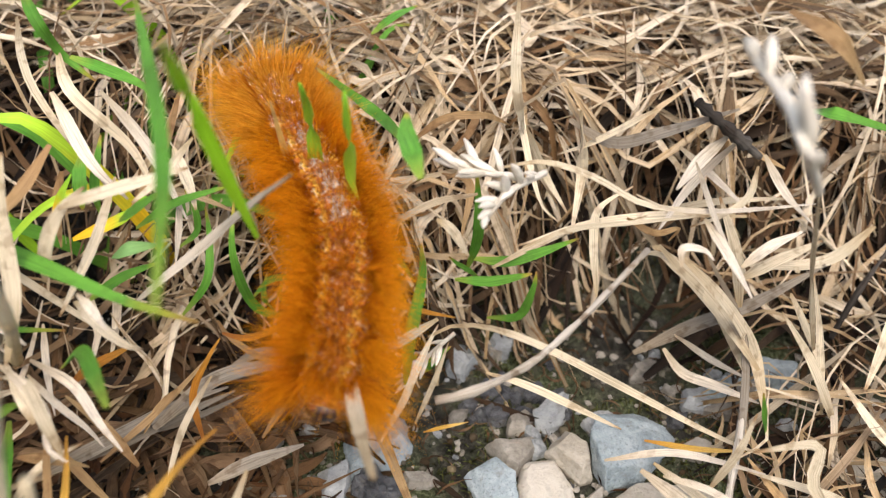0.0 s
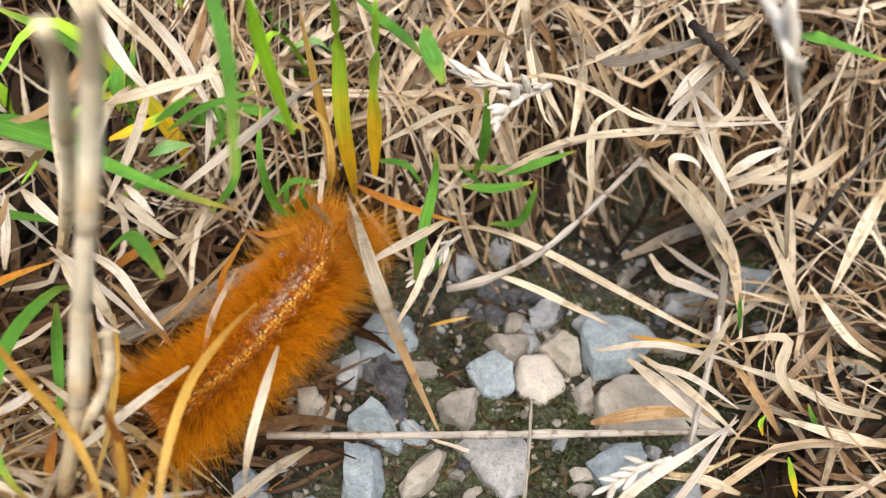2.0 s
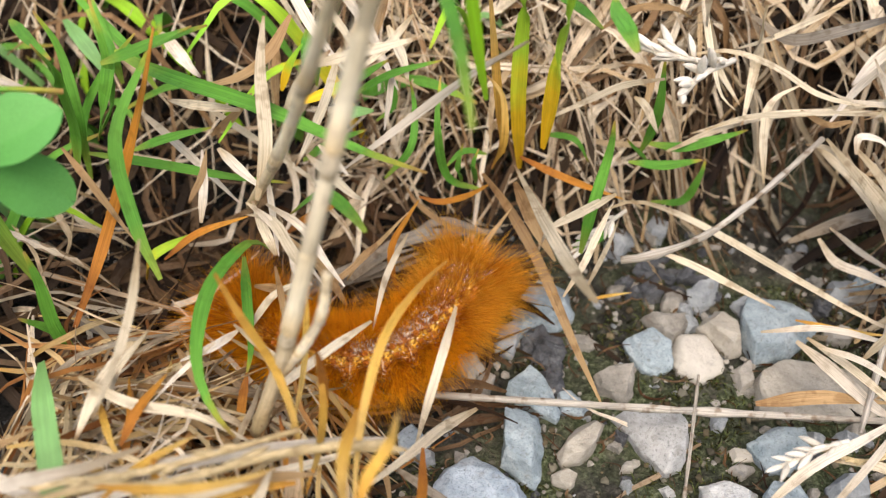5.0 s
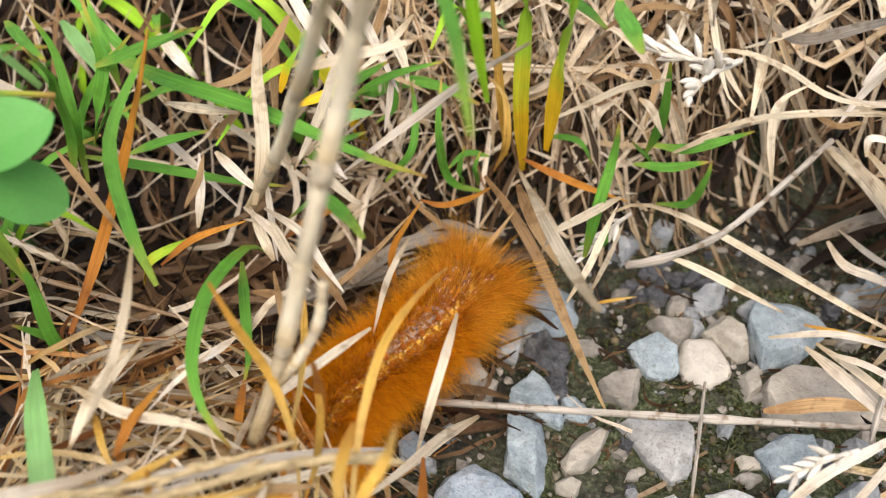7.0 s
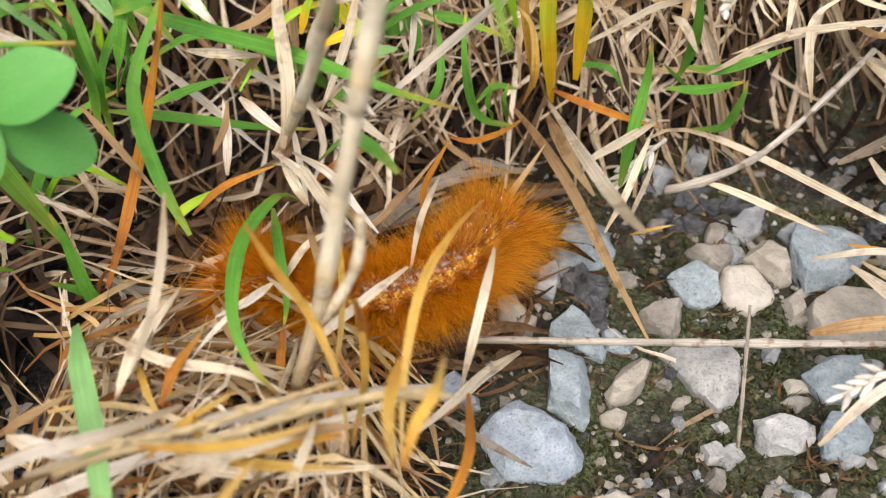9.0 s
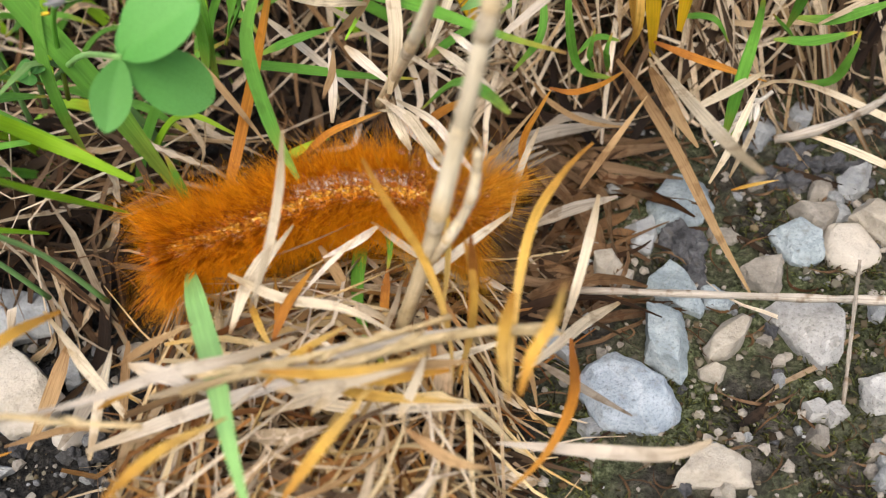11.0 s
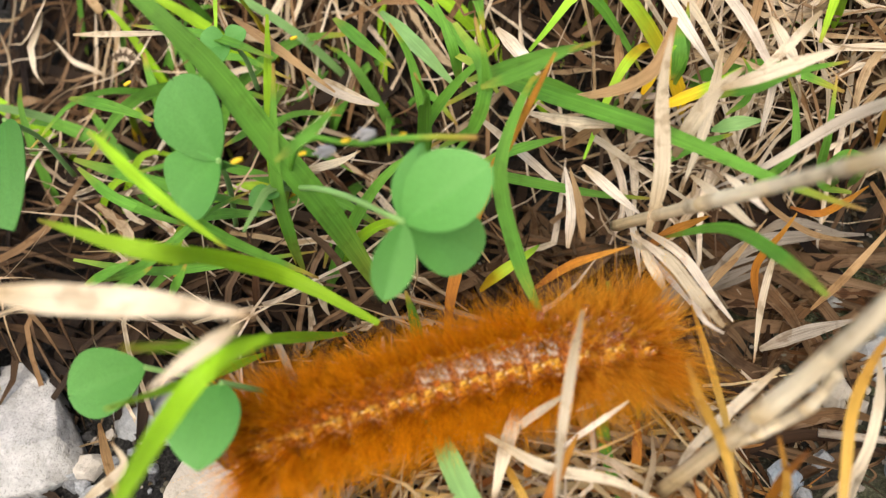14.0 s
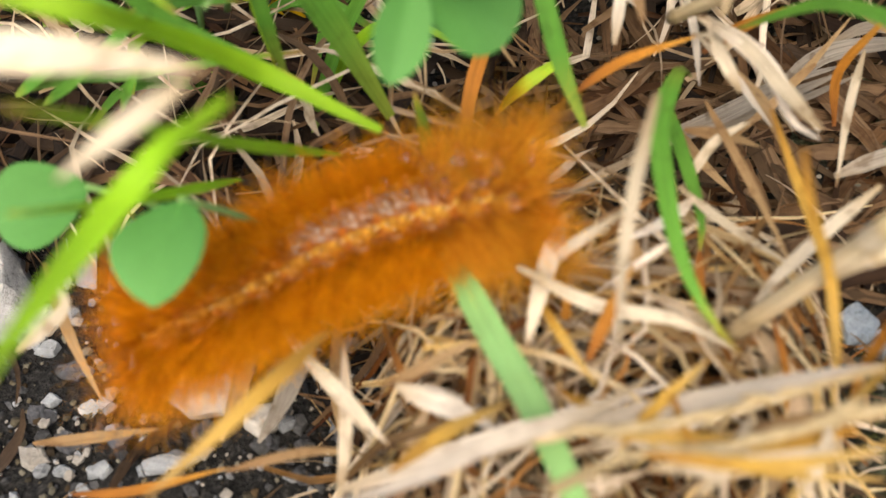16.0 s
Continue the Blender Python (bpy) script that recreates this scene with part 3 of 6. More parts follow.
stone("pale", 4.8, -20.5, 1.5, (-0.1, -1.2), (1.2, -0.3), (0.2, 1.1), (-1.3, 0.4))
stone("silver", -22.1, -25.6, 4.5, (-6.2, -2.5), (-3.8, -5.8), (4.2, -5.7), (7.3, -3.3), (7.4, -0.9), (6.1, 2.0), (1.2, 5.2), (-2.1, 6.7), (-6.4, 4.0), (-7.6, 0.3))
stone("beige", -113.9, -36.7, 6, (-7.8, 3.8), (-8.0, -2.9), (1.6, -7.1), (7.8, -5.5), (8.8, 0.0), (3.2, 4.2), (-5.5, 7.4))
stone("grey", -125.1, -23.1, 5, (-10.6, -5.9), (3.9, -5.1), (14.3, -1.0), (11.6, 3.0), (2.9, 2.8), (-7.1, 4.3), (-15.0, 1.8))
stone("beige", -9.9, -35.0, 3, (-5.9, -3.7), (4.7, -1.9), (4.2, 1.3), (0.5, 3.4), (-3.5, 1.0))
stone("grey", -107.2, -32.2, 2.5, (0.3, -2.5), (2.3, -1.1), (-0.1, 2.5), (-2.5, 1.1))
stone("silver", -33.5, -17.8, 2.5, (-1.5, -2.7), (1.9, -2.3), (2.6, 1.2), (-0.2, 3.1), (-2.7, 0.7))
stone("pale", -148.3, -31.2, 6, (-4.3, -12.6), (5.6, -9.0), (10.5, -4.7), (9.8, -1.1), (2.4, 6.7), (-5.8, 11.7), (-18.1, 9.1))
stone("pale", 5.7, -24.8, 2, (-0.5, -2.0), (1.9, -0.5), (0.7, 2.0), (-2.1, 0.5))
chip("dun", 41.7, 21.6, 11.4, 5.8, 14)
chip("blue", 50.6, 25.7, 9.5, 7.7, -6)
chip("beige", 64.8, 17.4, 9.4, 7.7, -5)
chip("beige", 61.2, 8.5, 10.5, 4.5, 10)
chip("grey", 37.8, 21.4, 7.8, 4.5, -0)
chip("blue", 53.2, -15.0, 7.9, 4.5, 4)
chip("beige", 66.7, 7.7, 6.3, 4.9, -3)
chip("cream", -102.5, -42.1, 5.9, 5.6, 8)
chip("cream", -137.5, -34.3, 6.4, 4.6, 13)
chip("dun", -99.3, -26.6, 5.8, 3.6, 13)
chip("pale", -126.4, -44.7, 3.1, 2.2, 6)
chip("grey", -132.1, -44.6, 2.8, 2.1, 20)
chip("grey", -121.5, -52.1, 3.7, 2.4, 22)
chip("grey", -112.7, -49.7, 7.4, 3.5, 21)
chip("dark", -0.8, 19.8, 3.7, 2.9, 11)
chip("dark", 2.7, 22.3, 4.5, 3.4, 1)
chip("dark", 6.2, 21.4, 4.9, 3.6, 13)
chip("dark", 9.8, 22.6, 4.4, 3.2, 8)
chip("dark", 1.1, 17.4, 3.9, 2.5, 2)
chip("dark", 7.1, 17.8, 3.7, 2.5, -2)
chip("dark", 12.7, 21.7, 3.8, 2.8, 14)
chip("dark", 4.8, 24.7, 3.8, 2.7, 16)
chip("dark", -132.6, -47.0, 3.9, 2.7, 4)
chip("dark", -127.2, -48.9, 3.5, 2.4, 18)
chip("grey", -124.4, -44.0, 3.4, 2.5, 11)
chip("dun", -130.7, -52.4, 4.5, 3.0, 5)
chip("dark", -130.0, -40.4, 4.0, 2.8, 8)
chip("grey", -135.2, -38.1, 3.7, 2.6, 18)
chip("dark", -119.7, -47.5, 3.8, 2.7, 20)
chip("grey", -139.9, -35.7, 4.9, 3.7, 3)


def gravel_fill():
    """Grit and crumbs between the stones."""
    rng = np.random.default_rng(4)
    base = []
    for k in range(6):
        bm = bmesh.new()
        bmesh.ops.create_icosphere(bm, subdivisions=1, radius=0.5)
        for v in bm.verts:
            v.co = v.co * (1 + rng.uniform(-0.42, 0.38))
            v.co.z *= 0.7
        bm.verts.index_update()
        base.append((np.array([v.co[:] for v in bm.verts]), [tuple(v.index for v in f.verts) for f in bm.faces]))
        bm.free()
    for name, label, mat, count, lo, hi in (("grit", "fine grey grit and stone crumbs on soil", ROCK["dun"], 1400, 0.5, 1.9), ("soil_crumbs", "dark soil crumbs and humus", MAT["crumb"], 4200, 0.3, 1.6), ("pale_grit", "pale limestone grit between the stones", ROCK["grey"], 150, 0.4, 1.6)):
        pieces = []
        while len(pieces) < count:
            x, y = rng.uniform(-150, 70), rng.uniform(-75, 45)
            if rng.uniform() < float(cover(x, y)) * 0.8:
                continue
            s = lo + (hi - lo) * rng.uniform() ** 3
            v, f = base[rng.integers(6)]
            a = rng.uniform(0, 6.28)
            rot = np.array([[np.cos(a), -np.sin(a), 0], [np.sin(a), np.cos(a), 0], [0, 0, 1]])
            pieces.append(((v @ rot.T * s + [x, y, float(soil_height(x, y)) + s * 0.22 + 0.3]) * MM, f, np.full((len(v), 2), rng.uniform())))
        tagged(new(name, mesh_of(name, *joined(pieces), mat=mat, smooth=False)), label, "grit", kind="stuff")


gravel_fill()


def lump(rng):
    """A coarse angular crumb, ten across."""
    bm = bmesh.new()
    for x, y in chip_corners(10, 10 * rng.uniform(0.7, 1), 0, rng):
        c = rng.uniform(0.5, 0.85)
        for k, z in ((0.9, -3.5), (1.0, rng.uniform(-1, 1)), (c, rng.uniform(2.0, 4.0))):
            bm.verts.new((x * k * MM, y * k * MM, z * MM))
    bmesh.ops.convex_hull(bm, input=bm.verts)
    me = bpy.data.meshes.new("lump")
    bm.to_mesh(me)
    bm.free()
    return me


def cinders():
    """Dark broken gravel in the humus at the foot of the clover."""
    rng = random.Random(33)
    shapes = [lump(rng) for _ in range(6)]
    pieces = []
    for k in range(420):
        me = shapes[k % len(shapes)]
        x, y, s = rng.uniform(-150, -84), rng.uniform(-78, -26), 0.07 + 0.26 * rng.random() ** 2
        m = pose(x * MM, y * MM, (float(soil_height(x, y)) + 2 * s) * MM, rng.uniform(-30, 30), rng.uniform(-30, 30), rng.uniform(0, 360)) @ Matrix.Diagonal((s, s * rng.uniform(0.7, 1), s, 1))
        pieces.append((np.array([(m @ v.co)[:] for v in me.vertices]), [tuple(p.vertices) for p in me.polygons], np.full((len(me.vertices), 2), rng.random())))
    tagged(new("dark_gravel", mesh_of("dark_gravel", *joined(pieces), mat=CINDER, smooth=False)), "dark broken gravel on black humus", "gravel", kind="stuff")


cinders()


def pebbles():
    """Small stones strewn between the large ones."""
    rng = random.Random(21)
    shapes = [(kind, stone_mesh(chip_corners(10, 10 * rng.uniform(0.7, 1), 0, rng), 0.0065, kind, rng)) for kind in ("dun", "grey", "dark", "dun", "beige", "grey", "dun", "dark", "dun", "grey")]
    made = 0
    while made < 250:
        x, y = (rng.uniform(-128, -84), rng.uniform(-64, -22)) if made % 4 == 0 else (rng.uniform(-34, 62), rng.uniform(-52, 34))
        if rng.random() < float(cover(x, y)) * 1.6:
            continue
        kind, me = shapes[made % len(shapes)] if x > -80 else shapes[rng.choice((1, 2, 2, 5, 7, 7))]
        s = 0.12 + 0.30 * rng.random() ** 2
        ob = new("pebble", me)
        ob.matrix_basis = pose(x * MM, y * MM, (float(soil_height(x, y)) + 10 * s * 0.2) * MM, rng.uniform(-25, 25), rng.uniform(-25, 25), rng.uniform(0, 360)) @ Matrix.Diagonal((s, s * rng.uniform(0.7, 1), s, 1))
        tagged(ob, "tiny " + STONE_WORDS[kind] + " pressed into damp soil", "pebble", "gravel pebbles")
        made += 1


pebbles()


def moss():
    rng = np.random.default_rng(8)
    pieces = []
    while len(pieces) < 5200:
        x, y = rng.uniform(-60, 60), rng.uniform(-60, 50)
        if x < -34 or noise.noise(Vector((x * 0.055, y * 0.055, 3))) < 0.02 or rng.uniform() < float(cover(x, y)):
            continue
        z = float(soil_height(x, y)) + 0.2
        a, r = rng.uniform(0, 6.28), rng.uniform(0.5, 1.5)
        e = np.array([np.cos(a) * r, np.sin(a) * r, rng.uniform(0.3, 1.2)])
        path = np.array([x, y, z]) + np.array([[0, 0, 0], e * 0.5 + [0, 0, 0.2], e])
        v, f, u = tube(path * MM, np.array([0.16, 0.13, 0.04]) * MM, 3)
        pieces.append((v, f, u))
    tagged(new("moss", mesh_of("moss", *joined(pieces), mat=MAT["moss"])), "thin dark green moss threads on the soil", "moss", kind="stuff")


moss()


# ---- dead grass litter ----
def litter():
    rng = np.random.default_rng(12)
    for name, mat, label, count, lo, hi, wl, wh, short, long, bend in (
            ("rotting_litter", "brown", "brown rotting grass under the dry litter, its colour darkened as gap shade", 2600, 0.0, 0.6, 0.8, 2.4, 14, 40, 0.15),
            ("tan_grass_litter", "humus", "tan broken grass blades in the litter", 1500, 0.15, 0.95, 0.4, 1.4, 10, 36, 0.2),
            ("dry_grass_litter", "litter", "tangled mat of pale dry dead grass", 2300, 0.5, 1.25, 0.4, 1.4, 10, 44, 0.09),
            ("leaf_sheath_litter", "litter", "broad flat bleached leaf sheaths in the litter", 420, 0.5, 1.2, 1.2, 2.6, 5, 22, 0.12),
            ("fibre_litter", "litter", "thin dry grass fibres over the litter", 1900, 0.5, 1.4, 0.2, 0.55, 8, 40, 0.13),
            ("bright_straw_litter", "fresh", "bright cream and yellow straws on top of the litter", 150, 0.8, 1.3, 0.4, 1.0, 16, 44, 0.12),
            ("rust_grass_litter", "rust", "thin orange-brown withered blades in the litter", 150, 0.6, 1.2, 0.4, 1.0, 12, 36, 0.22),
            ("root_threads", "humus", "brown root threads and straw scraps on bare soil", 480, 0.0, 0.3, 0.12, 0.45, 3, 14, 0.25),
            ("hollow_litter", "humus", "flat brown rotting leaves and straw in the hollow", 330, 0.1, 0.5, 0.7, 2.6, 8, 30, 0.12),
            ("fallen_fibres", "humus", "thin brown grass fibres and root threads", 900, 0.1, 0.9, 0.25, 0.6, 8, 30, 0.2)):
        pieces = []
        front = name in ("bright_straw_litter", "rust_grass_litter")
        while len(pieces) < count:
            x, y = (rng.uniform(-84, -22), rng.uniform(-72, -14)) if front else (rng.uniform(-40, 62), rng.uniform(-50, 36)) if name == "root_threads" else (rng.uniform(-86, -24), rng.uniform(-16, 24)) if name == "hollow_litter" else (rng.uniform(-190, 115), rng.uniform(-75, 135))
            c = float(cover(x, y))
            lush = float(smooth01((-52 - x) / 16) * smooth01((y + 30) / 14) * smooth01((85 - y) / 25))
            lush = max(lush, math.exp(-((x + 50) / 19) ** 2 - ((y - 6) / 15) ** 2), 0.8 * math.exp(-((x + 78) / 22) ** 2 - ((y + 6) / 14) ** 2))
            if rng.uniform() < lush * (0.0 if name == "hollow_litter" else {"litter": 0.8, "humus": 0.45}.get(mat, 0)):
                continue
            if name not in ("root_threads", "hollow_litter") and rng.uniform() > c ** 1.3 + (0.03 if mat == "brown" else 0.004):
                continue
            ang = rng.normal(1.9, 0.8) if rng.uniform() < 0.22 else rng.normal(0.3, 0.6) if rng.uniform() < 0.3 else rng.uniform(0, 6.28)
            ln = rng.uniform(short, long)
            if c < 0.4 and name != "hollow_litter":
                ln *= 0.5
            lvl = lo + (hi - lo) * rng.uniform()
            d = np.array([np.cos(ang), np.sin(ang)])
            k = rng.normal(0, bend)
            q = []
            rise = rng.normal(0, 0.16)
            kink, at, ph, wig = (rng.normal(0, 0.8) if rng.uniform() < 0.3 else 0.0), rng.uniform(-0.25, 0.3), rng.uniform(0, 6.28), rng.uniform(0, 0.022)
            arch = rng.normal(0, 0.07)
            for s in np.linspace(-0.5, 0.5, 8):
                side = k * (4 * s * s - 0.5) + kink * max(0, s - at) + wig * math.sin(11 * s + ph)
                px, py = x + d[0] * ln * s - d[1] * ln * side, y + d[1] * ln * s + d[0] * ln * side
                q.append((px, py, float(soil_height(px, py)) + 0.9 + DEPTH * float(cover(px, py)) * lvl + max(0, rise * ln * (s + 0.2)) + arch * ln * (1 - 4 * s * s)))
            pieces.append(thin_strip(np.array(q) * MM, rng.uniform(wl, wh) * MM, 0.12 * MM, rng.uniform(-0.3, 0.9), rng.normal(0, 1.6), rng))
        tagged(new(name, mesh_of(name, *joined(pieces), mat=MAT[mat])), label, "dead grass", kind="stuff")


litter()


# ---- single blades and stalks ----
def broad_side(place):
    """Turns a blade's broad side to the camera's mean place and up to light."""
    d = MEAN_VIEW - place
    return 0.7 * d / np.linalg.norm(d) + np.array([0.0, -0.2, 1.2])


def blade_data(name, pts, width, kind, n=16):
    p = curve_through(pts, n) * MM
    rng = np.random.default_rng(int(abs(pts[0][0] * 31 + pts[-1][1] * 57 + width * 100)))
    if kind in ("twig", "dark"):
        r = np.full(n, width * 0.5 * MM) * np.linspace(1, 0.75, n) * (1 + (0.24 if kind == "dark" else 0.12) * rng.standard_normal(n))
        for k in rng.integers(2, n - 2, 2):
            r[k] *= 1.3
        v, f, u = tube(p, r, 7)
    else:
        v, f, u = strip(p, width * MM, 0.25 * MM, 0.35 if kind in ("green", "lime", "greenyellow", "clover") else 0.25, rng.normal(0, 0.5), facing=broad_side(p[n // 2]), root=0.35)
    return mesh_of(name, v, f, u, MAT[kind])


def blade(tuft, kind, width, *pts):
    return part("grass_blade", blade_data("grass_blade", pts, width, kind), tuft)


WORDS = {"pale": "bleached dry grass blade lying over the litter", "white": "papery white dead grass blade", "tan": "tan dry grass blade", "grey": "weathered grey-brown dead grass blade", "twig": "thin brown-grey dry twig", "dark": "blackened rotten twig in the dead grass", "yellow": "yellow withered grass blade standing in the litter", "orange": "orange-brown withered grass blade", "greenyellow": "grass blade half green and half yellow", "stalk": "stout dry straw stalk with nodes", "seed": "dry straw-coloured grass seed head", "seedw": "bleached white papery grass seed head"}


def stalk(width, *pts):
    """A stout straw: the hollow stem, a swollen node or two, and the old sheath that wraps it above each node."""
    top = tagged(new("straw_stalk"), WORDS["stalk"], "dry grass", "loose dry grass")
    n = 48
    p = curve_through(pts, n) * MM
    rng = np.random.default_rng(int(abs(pts[0][0] * 31 + pts[-1][1] * 57)))
    r = width * 0.47 * MM * np.linspace(1, 0.75, n) * (1 + 0.035 * rng.standard_normal(n))
    part("stem", mesh_of("stem", *tube(p, r, 9), MAT["stalk"]), top)
    for f in (0.3, 0.66):
        k = int(f * n)
        q = curve_through(p[k - 1:k + 2], 7)
        part("node", mesh_of("node", *tube(q, r[k] * (1.04 + 0.14 * np.sin(np.linspace(0, math.pi, 7))), 9), MAT["pale"]), top, "swollen node")
        q, rr = p[k + 1:k + 11], r[k + 1:k + 11] * np.linspace(1.18, 1.04, len(p[k + 1:k + 11]))
        v, fa, u = tube(q + FACING * 0.00012, rr, 9)
        part("sheath", mesh_of("sheath", v, [x for i, x in enumerate(fa[:-2]) if i % 9 not in (5, 6)], u, MAT["stalk"]), top, "torn papery leaf sheath")
    return top


def straw(kind, width, *pts):
    if kind in ("seed", "seedw"):
        return seed_head(width, kind, *pts)
    if kind == "stalk":
        return stalk(width, *pts)
    name = "twig" if kind in ("twig", "dark") else "dry_grass_blade"
    ob = new(name, blade_data(name, pts, width, kind))
    return tagged(ob, WORDS[kind], "twig" if kind in ("twig", "dark") else "dry grass", "loose dry grass")


def spikelet_mesh(mat):
    n = 7
    p = np.stack([np.zeros(n), np.linspace(0, 1, n), 0.06 * np.sin(np.linspace(0, 3, n))], 1)
    v, f, u = tube(p, 0.17 * np.sin(np.linspace(0.25, 3.0, n)) ** 0.8, 6)
    return mesh_of("spikelet", v, f, u, MAT[mat])


SPIKELET = {"seed": spikelet_mesh("seed"), "seedw": spikelet_mesh("chaff")}


def seed_head(width, kind, *pts):
    top = tagged(new("seed_head"), WORDS[kind], "seed head", "loose dry grass")
    p = curve_through(pts, 24)
    v, f, u = tube(p * MM, np.full(24, width * 0.17) * MM, 6)
    part("stem", mesh_of("stem", v, f, u, MAT["seed" if kind == "seed" else "chaff"]), top)
    rng = random.Random(int(abs(pts[0][0] * 7 + pts[0][1])))
    tan = np.gradient(p, axis=0)
    loose = 0.62 if kind == "seedw" else 0.25
    for k in range(1, 22, 2 if kind == "seedw" else 1):
        d = Vector(-tan[k]).normalized()
        sp = part("spikelet", SPIKELET[kind], top)
        turn = (d + Vector((rng.uniform(-loose, loose), rng.uniform(-loose, loose), rng.uniform(-0.1, loose)))).normalized().to_track_quat("Y", "Z").to_matrix().to_4x4()
        s = rng.uniform(3.6, 5.2) * (0.75 if k > 17 else 1) * (1.25 if kind == "seedw" else 1) * width / 3.2
        sp.matrix_basis = Matrix.Translation(Vector(p[k]) * MM) @ turn @ Matrix.Diagonal((s * MM * 0.75, s * MM, s * MM * 0.7, 1))
    return top


def tuft(label):
    return tagged(new("grass_tuft"), label, "grass tuft", "grass tufts")


tuft_a = tuft("green and yellowing grass tuft beside the gravel")
blade(tuft_a, "green", 1.4, (-27.7, 20.9, 18.0), (-33.1, 18.8, 22.0), (-34.5, 16.7, 34.0), (-34.6, 21.3, 40.0))
blade(tuft_a, "green", 1.2, (-42.6, 15.0, 24.0), (-38.5, 15.7, 30.0), (-38.5, 20.3, 34.0), (-39.8, 24.7, 36.0))
blade(tuft_a, "green", 1.1, (-46.6, 29.1, 24.0), (-43.9, 30.7, 26.0), (-43.9, 31.6, 30.0), (-45.5, 33.4, 32.0))
blade(tuft_a, "green", 1.1, (-27.2, 23.0, 24.0), (-30.7, 20.8, 26.0), (-33.6, 18.6, 24.0))
blade(tuft_a, "yellow", 1.3, (-26.1, 21.9, 22.0), (-24.4, 19.0, 30.0), (-25.0, 19.8, 38.0), (-27.5, 19.5, 42.0))
blade(tuft_a, "green", 1.1, (-18.3, 29.4, 24.0), (-13.2, 26.2, 26.0), (-10.3, 25.6, 22.0))
blade(tuft_a, "green", 1.1, (-30.9, 20.0, 20.0), (-31.2, 17.3, 26.0), (-30.6, 18.1, 30.0))
blade(tuft_a, "green", 1.1, (-28.6, 20.3, 20.0), (-28.8, 16.5, 27.0), (-28.1, 17.1, 30.0))
blade(tuft_a, "lime", 1.5, (-26.3, 0.7, 52.0), (-27.6, -2.4, 62.8), (-28.2, -8.0, 76.2), (-24.8, -20.0, 87.0))
blade(tuft_a, "green", 1.4, (-25.4, -29.8, 72.0), (-28.9, -14.0, 72.0), (-34.6, 2.4, 71.5), (-42.0, 21.7, 70.0))
blade(tuft_a, "green", 2.3, (-8.8, 4.3, 58.0), (-10.0, 9.0, 58.0), (-10.9, 14.2, 57.0), (-11.1, 19.9, 56.0))
blade(tuft_a, "green", 1.8, (-11.7, 24.7, 48.0), (-14.9, 32.8, 46.0), (-18.2, 37.3, 45.8), (-24.3, 34.7, 53.0))
blade(tuft_a, "greenyellow", 2.4, (-21.7, 28.2, 17.0), (-22.8, 22.5, 36.3), (-22.9, 20.7, 52.0), (-22.8, 14.3, 63.0))
blade(tuft_a, "greenyellow", 2.4, (-18.1, 24.5, 25.0), (-17.5, 17.1, 45.8), (-17.1, 10.5, 58.8), (-17.0, 8.4, 66.0))
blade(tuft_a, "yellow", 1.4, (-24.5, 28.3, 20.0), (-26.0, 25.6, 34.0), (-27.3, 22.9, 48.0), (-28.0, 21.4, 56.0))
tuft_b = tuft("small green grass shoots at the edge of the gravel")
blade(tuft_b, "green", 1.7, (-10.7, 9.5, 17.0), (-10.1, 10.0, 26.0), (-8.7, 13.6, 34.3), (-8.9, 12.7, 41.0))
blade(tuft_b, "green", 1.4, (-8.6, 18.6, 9.0), (-6.5, 18.7, 12.0), (-4.3, 19.7, 14.0))
blade(tuft_b, "green", 1.4, (-10.9, 16.9, 9.0), (-10.0, 16.6, 13.0), (-9.4, 16.4, 16.0))
blade(tuft_b, "green", 1.7, (-1.4, 25.7, 27.0), (3.6, 25.2, 27.0), (8.8, 26.5, 28.0), (14.5, 29.9, 28.0))
blade(tuft_b, "green", 1.7, (-4.1, 24.1, 24.0), (1.4, 23.9, 24.0), (7.3, 23.9, 26.0))
blade(tuft_b, "green", 1.6, (-2.2, 26.5, 24.0), (-1.0, 25.5, 32.0), (-1.9, 24.7, 44.0))
blade(tuft_b, "green", 1.5, (1.4, 26.0, 14.0), (6.2, 24.6, 16.0), (7.8, 24.6, 22.0), (8.1, 25.4, 25.0))
blade(tuft_b, "green", 1.1, (-0.5, 27.0, 22.0), (-3.7, 24.2, 27.0), (-5.1, 23.7, 29.0))
tuft_c = tuft("long green grass blades in dry litter")
blade(tuft_c, "green", 2.3, (-85.8, 21.0, 40.0), (-74.5, 13.3, 42.0), (-56.0, 4.7, 44.0), (-41.5, -2.0, 44.0), (-33.1, -3.8, 43.0))
blade(tuft_c, "green", 1.9, (-67.9, -14.3, 29.0), (-71.3, -10.5, 35.5), (-74.4, -3.6, 43.8), (-72.2, 4.1, 50.0), (-70.2, 3.8, 53.0))
blade(tuft_c, "orange", 1.8, (-80.6, -18.3, 21.5), (-82.0, -5.7, 22.1), (-78.0, 2.1, 33.5), (-72.3, 3.3, 47.0), (-68.4, 3.0, 57.0))
blade(tuft_c, "green", 1.6, (-90.1, 12.3, 26.0), (-77.3, 9.1, 28.0), (-64.0, 6.7, 29.0), (-55.8, 7.7, 28.0))
blade(tuft_c, "green", 1.5, (-80.6, 9.6, 30.0), (-75.8, 11.8, 31.0), (-69.3, 14.2, 32.0))
blade(tuft_c, "green", 2.1, (-91.4, 9.7, 24.0), (-88.3, 9.0, 34.0), (-85.6, 5.3, 46.0), (-84.8, 1.4, 54.0))
